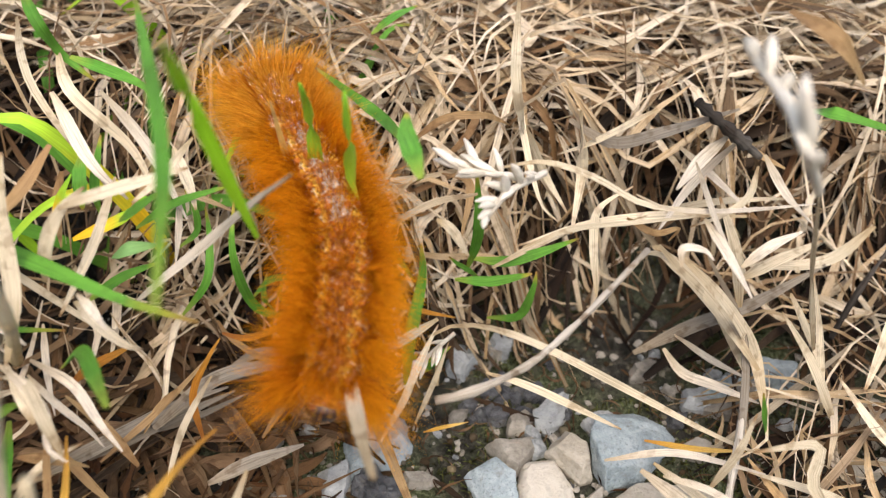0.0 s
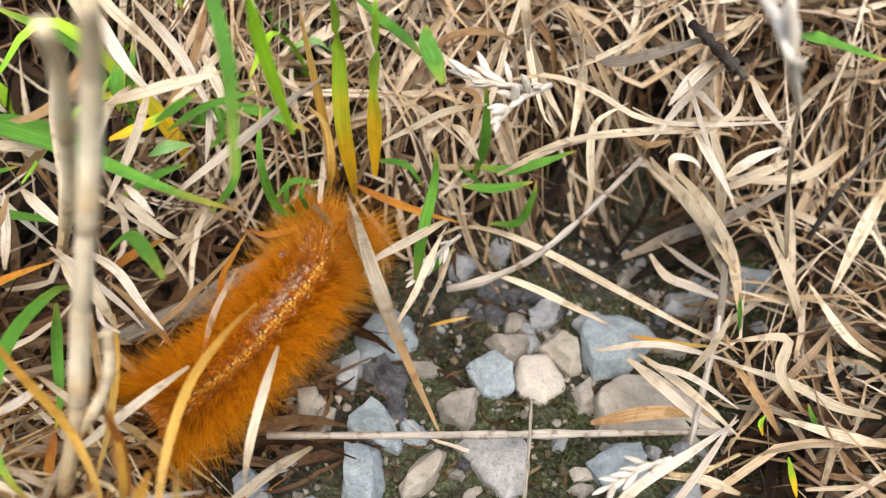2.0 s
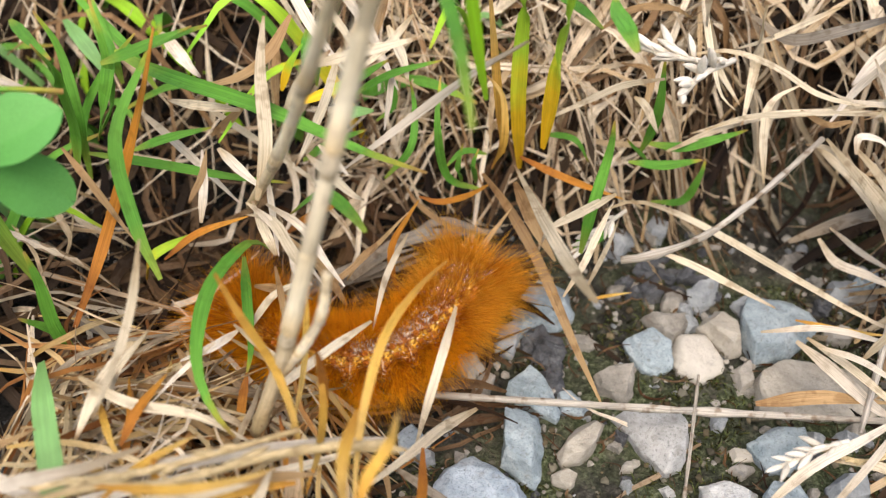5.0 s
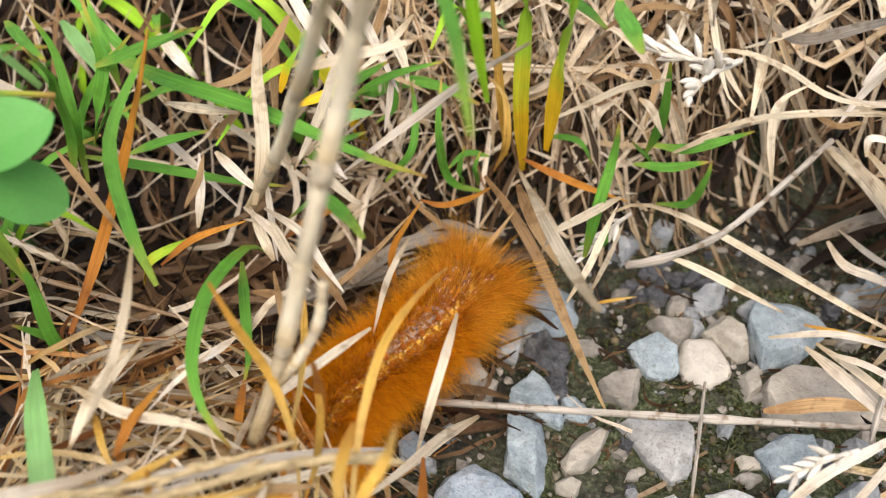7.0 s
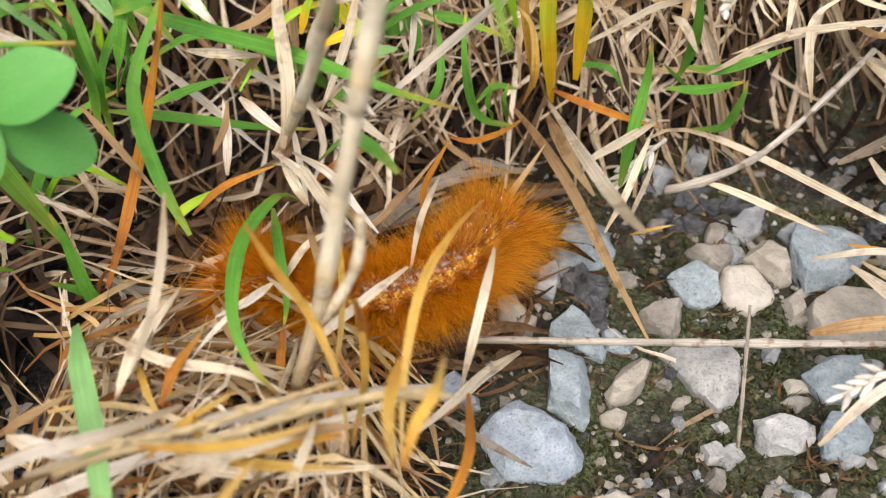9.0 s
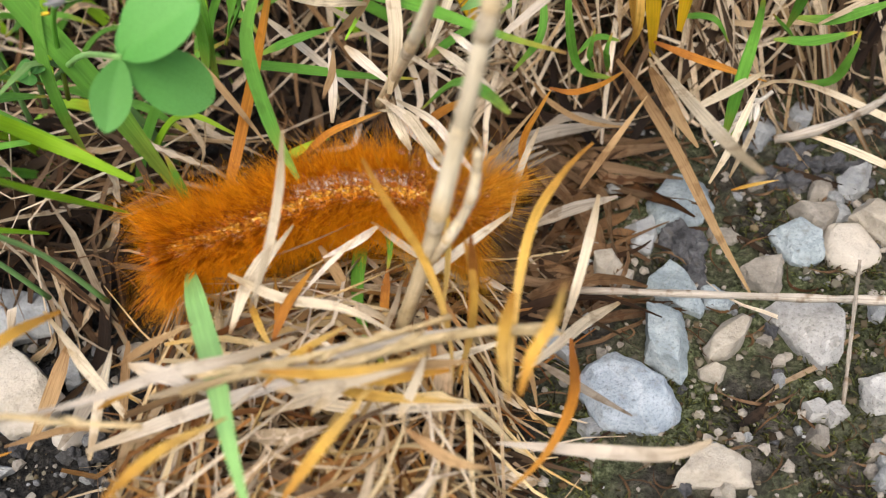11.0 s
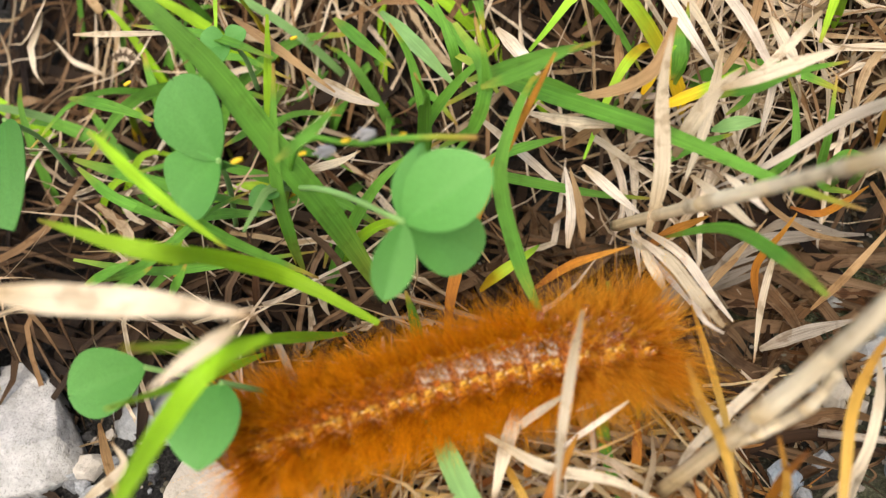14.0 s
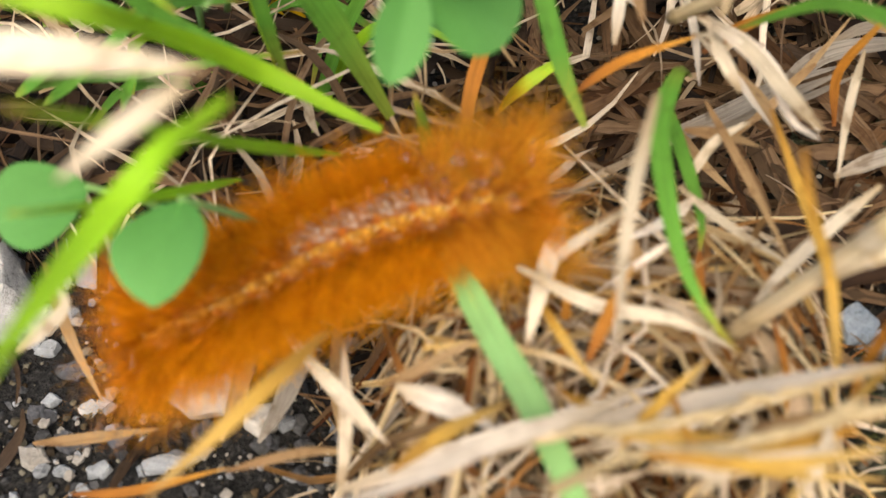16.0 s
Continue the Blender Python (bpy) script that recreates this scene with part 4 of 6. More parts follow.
blade(tuft_c, "green", 1.8, (-91.7, 12.8, 20.0), (-90.3, 13.7, 30.0), (-84.6, 13.9, 40.0), (-77.5, 14.4, 48.0))
blade(tuft_c, "green", 1.6, (-85.6, 20.7, 34.0), (-86.1, 21.0, 42.0), (-89.8, 26.6, 46.0))
blade(tuft_c, "green", 1.6, (-79.8, 20.1, 34.0), (-83.3, 21.4, 40.0), (-88.4, 23.7, 44.0), (-95.4, 29.0, 46.0))
blade(tuft_c, "greenyellow", 1.8, (-57.0, 19.0, 34.0), (-50.3, 21.7, 36.0), (-46.5, 21.7, 40.0))
blade(tuft_c, "green", 1.8, (-38.2, -18.0, 46.0), (-41.4, -13.0, 44.0), (-47.2, -4.4, 38.0), (-54.1, 1.2, 28.0))
blade(tuft_c, "greenyellow", 1.7, (-80.8, 1.6, 9.0), (-76.8, -0.7, 17.5), (-73.2, 3.3, 17.7), (-72.2, 7.3, 15.0))
tuft_d = tuft("green grass shoots standing in dry litter")
blade(tuft_d, "green", 1.9, (-83.4, -17.4, 14.0), (-84.0, -18.0, 20.0), (-84.2, -16.6, 28.0), (-84.6, -16.1, 34.0))
blade(tuft_d, "green", 1.6, (-84.6, -15.5, 14.0), (-84.8, -18.1, 20.0), (-87.4, -19.7, 24.0))
blade(tuft_d, "palegreen", 2.7, (-81.6, -25.6, 23.0), (-77.2, -32.0, 27.0), (-72.4, -39.0, 30.0), (-68.0, -45.1, 33.0), (-63.6, -52.3, 35.0), (-60.5, -57.3, 36.0), (-56.9, -63.0, 36.0))
trodden_blade = blade(tuft_d, "green", 2.0, (-57.8, -0.5, 22.0), (-59.2, -3.5, 26.0), (-60.6, -12.7, 29.0), (-59.7, -20.9, 31.0), (-57.7, -28.6, 31.5), (-54.7, -33.5, 30.0), (-51.3, -36.0, 28.0))
blade(tuft_d, "green", 1.5, (-60.9, -2.8, 22.0), (-57.7, -11.8, 22.5), (-55.2, -18.9, 22.0), (-54.9, -22.9, 21.0))
straw("orange", 1.2, (-54.9, -22.4, 21.2), (-54.6, -26.5, 20.0), (-54.1, -31.8, 17.0))
straw("white", 1.8, (-84.8, -52.9, 22.0), (-70.4, -44.9, 22.5), (-56.7, -37.1, 21.0))
straw("pale", 1.7, (-65.0, -46.0, 22.5), (-50.6, -38.6, 22.0), (-37.3, -31.4, 21.0))
straw("pale", 1.5, (-67.1, -39.7, 20.0), (-56.2, -43.0, 21.0), (-37.5, -40.6, 21.0))
tuft_e = tuft("lush bright green grass blades beside clover")
blade(tuft_e, "green", 3.5, (-91.2, -9.2, 20.0), (-96.5, -7.5, 35.3), (-103.2, -4.9, 47.0), (-108.2, -2.6, 55.5), (-113.0, -1.2, 61.5), (-118.0, 0.8, 65.5), (-125.0, 4.5, 69.0))
blade(tuft_e, "lime", 2.3, (-86.4, -21.7, 35.0), (-98.2, -18.2, 36.8), (-101.6, -24.3, 48.5), (-103.5, -31.2, 59.2), (-121.9, -24.8, 53.0))
blade(tuft_e, "lime", 1.8, (-94.9, -16.6, 22.0), (-95.9, -28.0, 39.0), (-93.5, -39.7, 58.0), (-93.6, -46.4, 69.0))
blade(tuft_e, "lime", 1.5, (-105.4, -21.5, 22.0), (-103.6, -32.4, 36.3), (-102.2, -40.3, 47.5), (-99.9, -47.0, 58.0))
blade(tuft_e, "lime", 2.1, (-84.5, -41.7, 65.0), (-93.3, -40.9, 56.0), (-95.0, -46.7, 56.2), (-92.7, -55.9, 61.8), (-89.9, -60.2, 66.0))
blade(tuft_e, "green", 1.6, (-101.6, -10.8, 28.0), (-101.4, -10.8, 36.0), (-102.4, -7.2, 44.0), (-102.9, 1.7, 54.0))
blade(tuft_e, "green", 1.8, (-121.7, -12.1, 54.0), (-115.3, -15.2, 50.0), (-110.0, -14.6, 40.0), (-98.1, -13.2, 30.0))
blade(tuft_e, "green", 1.6, (-87.1, 11.9, 30.0), (-79.1, 5.9, 42.0), (-77.2, 5.3, 52.0), (-78.4, 7.2, 58.0))
blade(tuft_e, "green", 1.4, (-133.1, -6.6, 40.0), (-125.5, -10.1, 38.0), (-115.7, -10.3, 34.0))
blade(tuft_e, "green", 1.6, (-77.7, 4.1, 50.0), (-72.0, 5.5, 52.0), (-65.9, 8.3, 54.0))
blade(tuft_e, "green", 1.4, (-130.4, -18.5, 30.0), (-120.9, -17.5, 34.0), (-111.2, -11.9, 40.0), (-104.5, -10.7, 44.0))
blade(tuft_e, "green", 1.6, (-108.8, 11.8, 40.0), (-109.7, 1.6, 42.0), (-113.6, -0.3, 40.0))
blade(tuft_e, "green", 1.6, (-89.7, 10.5, 26.0), (-88.2, 10.7, 36.0), (-90.2, 14.7, 44.0), (-92.3, 15.0, 50.0))
blade(tuft_e, "green", 1.4, (-107.4, 9.0, 48.0), (-120.7, 15.1, 46.0), (-135.0, 18.6, 44.0))
blade(tuft_e, "green", 1.3, (-136.1, -14.0, 28.0), (-122.0, -15.5, 30.0), (-109.3, -13.7, 32.0), (-99.7, -8.9, 30.0))
blade(tuft_e, "green", 1.4, (-54.8, 24.3, 34.0), (-54.1, 23.9, 40.0), (-54.3, 29.9, 44.0))
blade(tuft_e, "green", 1.4, (-49.1, 21.9, 34.0), (-42.1, 20.4, 40.0), (-34.1, 19.6, 44.0))
tuft_f = tuft("scattered green grass shoots in dead grass")
blade(tuft_f, "green", 2.1, (47.7, 44.0, 43.0), (46.5, 32.4, 50.1), (53.3, 34.3, 47.4), (61.5, 34.9, 45.0))
blade(tuft_f, "green", 1.8, (-76.1, 35.9, 44.3), (-68.7, 38.3, 37.9), (-63.6, 37.9, 30.6), (-60.0, 35.3, 26.0))
blade(tuft_f, "green", 1.8, (-70.5, 51.5, 55.0), (-66.1, 44.8, 53.0), (-65.1, 46.8, 47.0), (-60.1, 45.4, 43.0))
blade(tuft_f, "green", 1.8, (-61.3, 42.1, 49.0), (-49.2, 35.3, 49.0), (-47.7, 34.2, 46.9))
blade(tuft_f, "green", 1.6, (-56.5, 17.4, 24.0), (-51.0, 18.2, 28.0), (-46.1, 19.3, 30.0))
blade(tuft_f, "greenyellow", 1.2, (43.9, -21.0, 10.0), (41.0, -21.0, 16.0), (39.3, -20.9, 20.0))
blade(tuft_f, "green", 1.1, (44.3, 11.2, 6.0), (42.0, 9.8, 12.0), (40.2, 9.3, 18.0))
blade(tuft_f, "greenyellow", 1.1, (43.4, -8.6, 6.0), (41.6, -9.3, 10.0), (41.8, -9.1, 12.0))
blade(tuft_f, "green", 1.1, (51.1, -8.5, 8.0), (48.7, -8.7, 12.0), (47.7, -8.1, 14.0))
blade(tuft_f, "green", 1.4, (-17.8, 48.5, 51.0), (-14.7, 54.2, 51.0), (-11.5, 62.2, 49.0))
straw("stalk", 2.1, (-51.2, -30.8, 21.0), (-45.4, -30.8, 38.8), (-40.0, -31.5, 58.5), (-35.5, -31.2, 75.0), (-32.6, -33.2, 85.0), (-30.6, -35.8, 91.0))
straw("stalk", 1.7, (-60.7, 3.1, 27.0), (-49.3, -10.9, 51.0), (-41.6, -22.2, 69.5), (-36.8, -29.6, 81.5), (-33.7, -36.1, 89.0))
straw("stalk", 1.4, (-47.2, -30.8, 33.0), (-42.9, -30.9, 40.5), (-40.2, -31.1, 47.0), (-39.2, -30.8, 53.0))
straw("pale", 1.9, (-56.2, -4.6, 36.0), (-55.4, 0.1, 42.0), (-56.4, 5.2, 50.0), (-56.1, 9.0, 56.0))
straw("yellow", 1.1, (-29.0, -15.9, 40.0), (-31.6, -19.3, 39.3), (-34.4, -26.3, 39.0), (-35.3, -33.6, 38.3), (-35.5, -39.7, 35.5), (-35.3, -45.3, 31.0))
straw("yellow", 1.2, (-33.2, -50.9, 43.0), (-32.5, -47.3, 44.0), (-30.7, -45.0, 46.5), (-29.7, -44.7, 52.0))
straw("pale", 1.2, (-28.1, -12.2, 27.0), (-28.6, -18.5, 27.7), (-29.9, -24.9, 24.0), (-31.9, -25.5, 12.0))
straw("yellow", 1.0, (-51.5, -29.8, 50.0), (-49.5, -30.5, 43.8), (-46.4, -31.8, 36.8), (-43.9, -35.2, 29.6), (-42.8, -39.7, 23.5))
straw("orange", 1.1, (-40.0, -34.7, 45.0), (-40.5, -33.5, 36.0), (-41.3, -35.4, 28.0), (-42.1, -40.4, 25.0))
straw("seed", 2.6, (-32.2, -39.6, 36.0), (-37.9, -40.8, 37.0), (-45.3, -43.8, 38.0), (-52.9, -47.3, 38.0), (-59.9, -49.9, 40.0), (-65.1, -53.9, 42.0))
straw("pale", 1.6, (-24.3, -15.5, 8.0), (-28.4, -23.1, 14.0), (-31.6, -31.0, 20.0), (-35.7, -38.3, 24.0))
straw("twig", 1.2, (-30.9, -13.9, 8.0), (-17.8, -13.8, 9.0), (0.6, -12.1, 8.0), (21.4, -10.7, 8.0), (37.0, -10.9, 10.0))
straw("tan", 1.8, (-27.2, 15.9, 26.0), (-22.5, 15.7, 18.8), (-16.6, 10.2, 12.0), (-10.7, -1.1, 8.0), (-6.0, -11.5, 7.0))
straw("pale", 1.3, (-7.7, 12.4, 24.0), (-3.3, 14.9, 24.0), (3.7, 17.4, 20.0), (11.5, 16.3, 17.0), (22.6, 11.9, 14.0), (33.8, 6.3, 12.0), (41.6, 2.3, 12.0))
straw("twig", 1.1, (39.8, 18.6, 18.0), (37.4, 8.0, 16.0), (33.8, -3.2, 13.0), (30.6, -12.9, 9.0))
straw("pale", 1.0, (1.2, 22.9, 46.0), (7.0, 24.5, 46.0), (13.9, 24.2, 44.0), (22.3, 23.4, 40.0), (37.0, 28.0, 36.0))
straw("white", 1.6, (-21.8, 0.2, 61.0), (-28.1, 6.7, 51.5), (-34.5, 10.4, 43.0), (-42.3, 7.7, 36.8), (-48.1, 9.0, 30.0))
straw("pale", 1.1, (-1.7, 22.2, 42.0), (-7.5, 22.5, 40.0), (-12.9, 22.8, 36.0), (-20.3, 23.8, 30.0))
straw("pale", 1.3, (-7.0, 11.8, 46.0), (-5.1, 12.2, 44.0), (-2.8, 11.9, 40.0))
straw("orange", 1.1, (-37.0, 13.6, 22.0), (-33.3, 12.8, 22.0), (-29.2, 17.2, 20.0), (-25.8, 20.7, 20.0))
straw("orange", 1.3, (-21.6, 25.4, 22.0), (-16.8, 22.5, 22.0), (-10.0, 21.5, 20.0), (-3.8, 23.9, 16.0))
straw("pale", 1.4, (-51.7, 5.4, 36.0), (-47.1, 1.2, 36.0), (-44.3, 0.3, 34.0), (-43.0, 1.5, 32.0))
straw("pale", 1.3, (-71.7, -31.5, 30.0), (-64.3, -34.2, 30.0), (-56.8, -33.7, 28.0), (-50.4, -34.2, 24.0))
straw("pale", 1.1, (-61.6, -25.3, 49.0), (-62.2, -29.0, 43.8), (-62.4, -34.7, 41.0), (-61.9, -43.1, 41.0))
straw("tan", 1.0, (-40.3, 21.6, 16.0), (-38.1, 19.8, 14.0), (-31.9, 17.2, 12.0), (-24.2, 18.2, 10.0))
straw("orange", 1.1, (-39.4, 3.9, 10.0), (-40.6, 6.9, 16.0), (-38.0, 8.9, 22.0), (-36.5, 10.9, 24.0))
straw("white", 1.3, (-82.1, -42.0, 22.0), (-77.0, -42.3, 22.0), (-72.4, -43.2, 20.0), (-69.3, -44.7, 18.0))
straw("yellow", 1.3, (-84.7, -43.8, 38.0), (-86.3, -49.4, 41.3), (-89.8, -54.6, 41.0), (-94.2, -59.4, 39.0))
straw("pale", 1.1, (-98.0, -35.6, 24.0), (-94.9, -38.0, 18.0), (-89.4, -42.4, 14.0), (-83.4, -46.7, 12.0))
straw("white", 1.4, (-59.1, -41.8, 34.0), (-63.9, -46.3, 36.0), (-69.3, -49.8, 38.0), (-75.2, -54.8, 40.0), (-82.1, -59.1, 42.0))
straw("yellow", 1.3, (-42.4, -41.7, 30.0), (-49.9, -45.0, 32.0), (-57.5, -46.3, 34.0), (-64.7, -47.3, 34.0))
straw("pale", 1.5, (-46.6, -15.5, 34.0), (-50.3, -10.9, 34.0), (-54.1, -6.1, 34.0), (-58.7, -3.6, 32.0))
straw("tan", 1.1, (-63.5, -9.2, 39.0), (-65.1, -1.1, 36.0), (-67.3, 6.6, 34.0))
straw("pale", 1.3, (-116.2, -47.7, 30.0), (-110.7, -44.1, 34.0), (-112.3, -42.1, 36.0))
straw("tan", 1.4, (-125.6, -34.4, 20.0), (-125.8, -38.9, 10.0), (-120.7, -45.1, 6.0))
straw("pale", 1.8, (-103.7, 14.1, 40.0), (-100.1, 13.2, 38.0), (-95.9, 13.6, 36.0))
straw("white", 1.4, (-104.6, -36.6, 20.0), (-104.1, -34.8, 22.0), (-106.4, -37.5, 16.0))
straw("pale", 1.4, (-6.5, 14.0, 26.0), (-12.3, 4.9, 30.0), (-16.3, -0.6, 32.0), (-17.6, -5.5, 34.0))
straw("pale", 1.1, (-13.3, -2.5, 20.0), (-10.7, 2.4, 22.0), (-8.8, 7.5, 24.0), (-6.4, 14.8, 24.0))
straw("pale", 1.4, (1.3, 22.8, 28.0), (12.8, 31.5, 28.0), (22.7, 35.4, 28.0), (32.7, 37.9, 28.0))
straw("pale", 1.3, (22.8, 32.2, 30.0), (35.0, 37.1, 30.0), (49.5, 38.1, 30.9))
straw("pale", 1.2, (53.0, 13.8, 8.0), (50.1, 18.0, 20.0), (44.6, 17.1, 34.0))
straw("pale", 2.1, (43.2, 11.5, 10.0), (40.5, 19.2, 18.0), (34.0, 23.2, 24.0), (26.3, 27.7, 28.0))
straw("pale", 1.6, (54.3, 11.4, 8.0), (48.8, 14.7, 18.0), (42.8, 17.8, 26.0))
straw("white", 2.1, (21.8, -1.5, 14.0), (27.7, -5.4, 12.0), (32.7, -8.8, 10.0), (37.3, -10.2, 8.0))
straw("white", 1.6, (28.6, 20.8, 14.0), (31.4, 17.7, 12.0), (35.8, 15.4, 12.0), (42.8, 13.9, 10.0))
straw("grey", 1.1, (33.6, 26.9, 28.0), (38.1, 17.7, 22.0), (37.0, 6.2, 16.0), (32.3, -8.8, 10.0))
straw("pale", 1.9, (63.0, 37.7, 26.0), (55.1, 31.9, 24.0), (46.8, 29.7, 24.0), (37.3, 30.4, 24.0))
straw("pale", 2.2, (71.4, 34.8, 20.0), (63.7, 23.5, 18.0), (57.6, 13.9, 14.0))
straw("tan", 1.4, (46.1, -8.5, 6.0), (42.3, -4.2, 10.0), (37.0, 1.1, 14.0))
straw("pale", 1.6, (58.0, -9.9, 14.0), (53.0, -7.0, 12.0), (47.1, -3.2, 12.0), (36.5, -1.1, 14.0))
straw("pale", 1.6, (58.3, -13.4, 12.0), (51.5, -11.9, 12.0), (43.8, -9.4, 12.0))
straw("pale", 1.6, (48.6, -6.9, 10.0), (43.8, -4.2, 16.0), (44.1, -1.0, 20.0), (34.5, -3.6, 22.0))
straw("pale", 1.4, (61.5, 0.4, 14.0), (57.5, 4.6, 14.0), (53.2, 14.4, 16.0))
straw("pale", 1.2, (-72.5, 51.7, 50.0), (-66.6, 38.6, 50.0), (-62.7, 33.3, 46.0), (-53.4, 26.7, 36.0))
straw("pale", 1.8, (-65.9, 47.9, 47.0), (-60.7, 38.1, 45.4), (-53.1, 35.6, 38.0), (-47.9, 28.8, 34.0))
straw("white", 1.2, (-58.4, -3.3, 34.0), (-54.4, -6.3, 34.0), (-50.7, -9.7, 33.0), (-49.0, -14.0, 33.0), (-46.4, -15.5, 32.6))
straw("pale", 1.4, (-53.3, -8.8, 30.0), (-55.9, -5.4, 32.0), (-57.7, -2.9, 34.0))
straw("pale", 1.4, (4.1, 53.3, 55.0), (3.0, 32.4, 52.9), (6.9, 38.2, 36.7), (11.4, 35.8, 30.0))
straw("dark", 1.8, (28.1, 32.9, 50.9), (32.4, 33.0, 47.4), (39.9, 35.1, 40.6))
straw("tan", 2.4, (32.1, 22.0, 70.0), (35.3, 15.7, 70.0), (40.8, 16.8, 64.0))
straw("tan", 1.4, (-11.1, 34.4, 41.6), (-6.3, 35.5, 45.0), (-0.6, 36.6, 45.0), (2.9, 37.7, 43.0))
straw("pale", 1.3, (16.3, 19.6, 26.0), (16.1, 26.8, 30.0), (16.7, 29.8, 34.0), (21.8, 32.9, 36.0))
straw("pale", 1.3, (1.0, 14.7, 14.0), (8.8, 13.4, 12.0), (21.1, 8.2, 10.0))
straw("yellow", 0.9, (24.8, 7.8, 8.0), (32.1, 6.6, 8.0), (39.6, 6.4, 8.0))
straw("tan", 2.4, (-104.2, -31.0, 8.0), (-104.9, -39.5, 5.0), (-105.3, -46.6, 4.0))
straw("grey", 2.4, (-96.6, -33.1, 8.0), (-99.2, -41.6, 5.0), (-100.8, -46.0, 4.0))
straw("tan", 1.4, (-93.8, -30.8, 10.0), (-93.0, -38.4, 6.0), (-90.5, -44.9, 5.0))
straw("seed", 1.8, (-85.3, -62.4, 46.0), (-80.2, -59.3, 44.0), (-75.1, -58.2, 42.0), (-68.7, -56.8, 40.0))
straw("white", 2.2, (-87.1, -67.5, 52.0), (-83.1, -66.4, 52.0), (-79.3, -64.5, 50.0))
straw("white", 1.6, (-13.8, -42.7, 22.0), (-18.5, -44.9, 22.0), (-29.5, -45.6, 22.0), (-37.3, -44.9, 20.0))
straw("yellow", 1.2, (-54.5, -60.6, 36.0), (-51.4, -55.7, 38.0), (-48.1, -48.7, 38.0))
straw("yellow", 1.1, (-69.6, -64.3, 40.0), (-66.1, -59.1, 40.0), (-61.7, -54.0, 38.0))
straw("tan", 1.3, (-46.1, -48.3, 28.0), (-41.1, -50.3, 26.0), (-37.0, -49.8, 24.0))
straw("orange", 1.2, (-30.1, -29.9, 20.0), (-29.0, -39.9, 24.0), (-31.1, -48.0, 26.0), (-34.7, -52.9, 26.0))
straw("seed", 1.6, (21.5, -20.9, 16.0), (28.2, -20.6, 14.0), (35.5, -17.1, 14.0))
straw("tan", 2.1, (16.6, -9.2, 8.0), (25.3, -8.3, 10.0), (35.2, -8.0, 10.0))
straw("twig", 0.6, (5.7, -26.1, 4.0), (6.7, -16.0, 9.0), (6.7, -10.2, 15.0))
straw("yellow", 0.6, (-8.0, 9.4, 6.0), (-4.5, 9.1, 8.0), (-1.4, 9.3, 9.0))
straw("pale", 1.8, (39.5, 11.8, 20.0), (34.0, 20.7, 24.0), (27.5, 26.1, 28.0), (22.3, 25.0, 30.0))
straw("pale", 1.9, (39.8, 24.4, 20.0), (37.9, 27.6, 28.0), (34.3, 31.2, 36.0))
straw("tan", 1.8, (-55.8, 18.9, 50.0), (-57.4, 11.9, 48.0), (-62.0, 11.6, 44.0), (-69.9, 13.3, 40.0))
straw("white", 2.1, (-81.4, 29.5, 38.0), (-75.3, 23.9, 36.0), (-73.9, 24.0, 34.0))
straw("pale", 1.6, (-61.9, 9.1, 40.0), (-68.6, 9.4, 40.0), (-74.4, 12.6, 38.0))
straw("pale", 1.3, (-38.5, 21.5, 50.0), (-42.2, 18.6, 46.0), (-45.8, 15.4, 44.0))
straw("pale", 1.6, (-43.5, 27.4, 44.0), (-40.4, 21.9, 42.0), (-39.2, 19.2, 40.0))
straw("white", 1.3, (-66.4, -2.3, 28.0), (-66.5, 1.7, 32.0), (-68.0, 6.7, 34.0))
straw("tan", 1.1, (-88.5, 4.4, 34.0), (-82.9, 0.4, 30.0), (-77.2, -3.3, 24.0))
straw("tan", 2.1, (-22.1, 19.0, 22.0), (-18.3, 9.2, 22.0), (-14.8, 4.4, 20.0))
straw("pale", 1.4, (5.2, 35.4, 44.2), (9.2, 37.8, 34.0), (12.3, 31.1, 32.0))
straw("pale", 1.8, (12.3, 33.1, 48.7), (14.9, 38.3, 34.4), (13.0, 28.6, 30.0))
straw("tan", 1.3, (-6.5, 37.1, 34.0), (-2.4, 31.7, 36.0), (-3.6, 23.7, 32.0))
straw("white", 1.4, (36.3, 34.8, 43.8), (31.7, 36.5, 34.0), (25.6, 27.9, 32.0))
straw("pale", 1.3, (40.5, 34.1, 30.0), (29.9, 34.0, 30.0), (16.0, 31.2, 30.0), (5.3, 27.8, 28.0))
straw("pale", 1.1, (23.3, 34.6, 48.4), (16.1, 37.3, 40.8), (10.7, 38.0, 37.6))
straw("pale", 1.8, (-11.8, -25.0, 46.0), (-13.5, -18.3, 42.0), (-16.6, -4.5, 35.0), (-20.2, 13.6, 26.0), (-22.4, 20.9, 24.0))
straw("seedw", 2.7, (-4.4, 19.8, 48.0), (-1.7, 19.1, 48.0), (2.4, 19.9, 47.0))
straw("seedw", 2.6, (-1.4, 9.9, 48.0), (1.9, 15.4, 48.0), (6.8, 20.9, 47.0))
straw("seedw", 3.0, (22.5, 4.1, 74.0), (22.1, -6.5, 75.8), (21.8, -13.8, 75.8), (31.7, 0.5, 61.0))
straw("pale", 1.3, (53.8, 22.7, 10.0), (45.0, 17.8, 32.0), (33.9, 4.4, 58.0))
straw("tan", 1.3, (-44.6, 37.9, 47.0), (-45.8, 27.7, 42.0), (-51.3, 20.1, 34.0))
straw("white", 1.6, (-54.9, 34.8, 48.0), (-47.1, 27.5, 44.0), (-40.8, 19.6, 38.0))
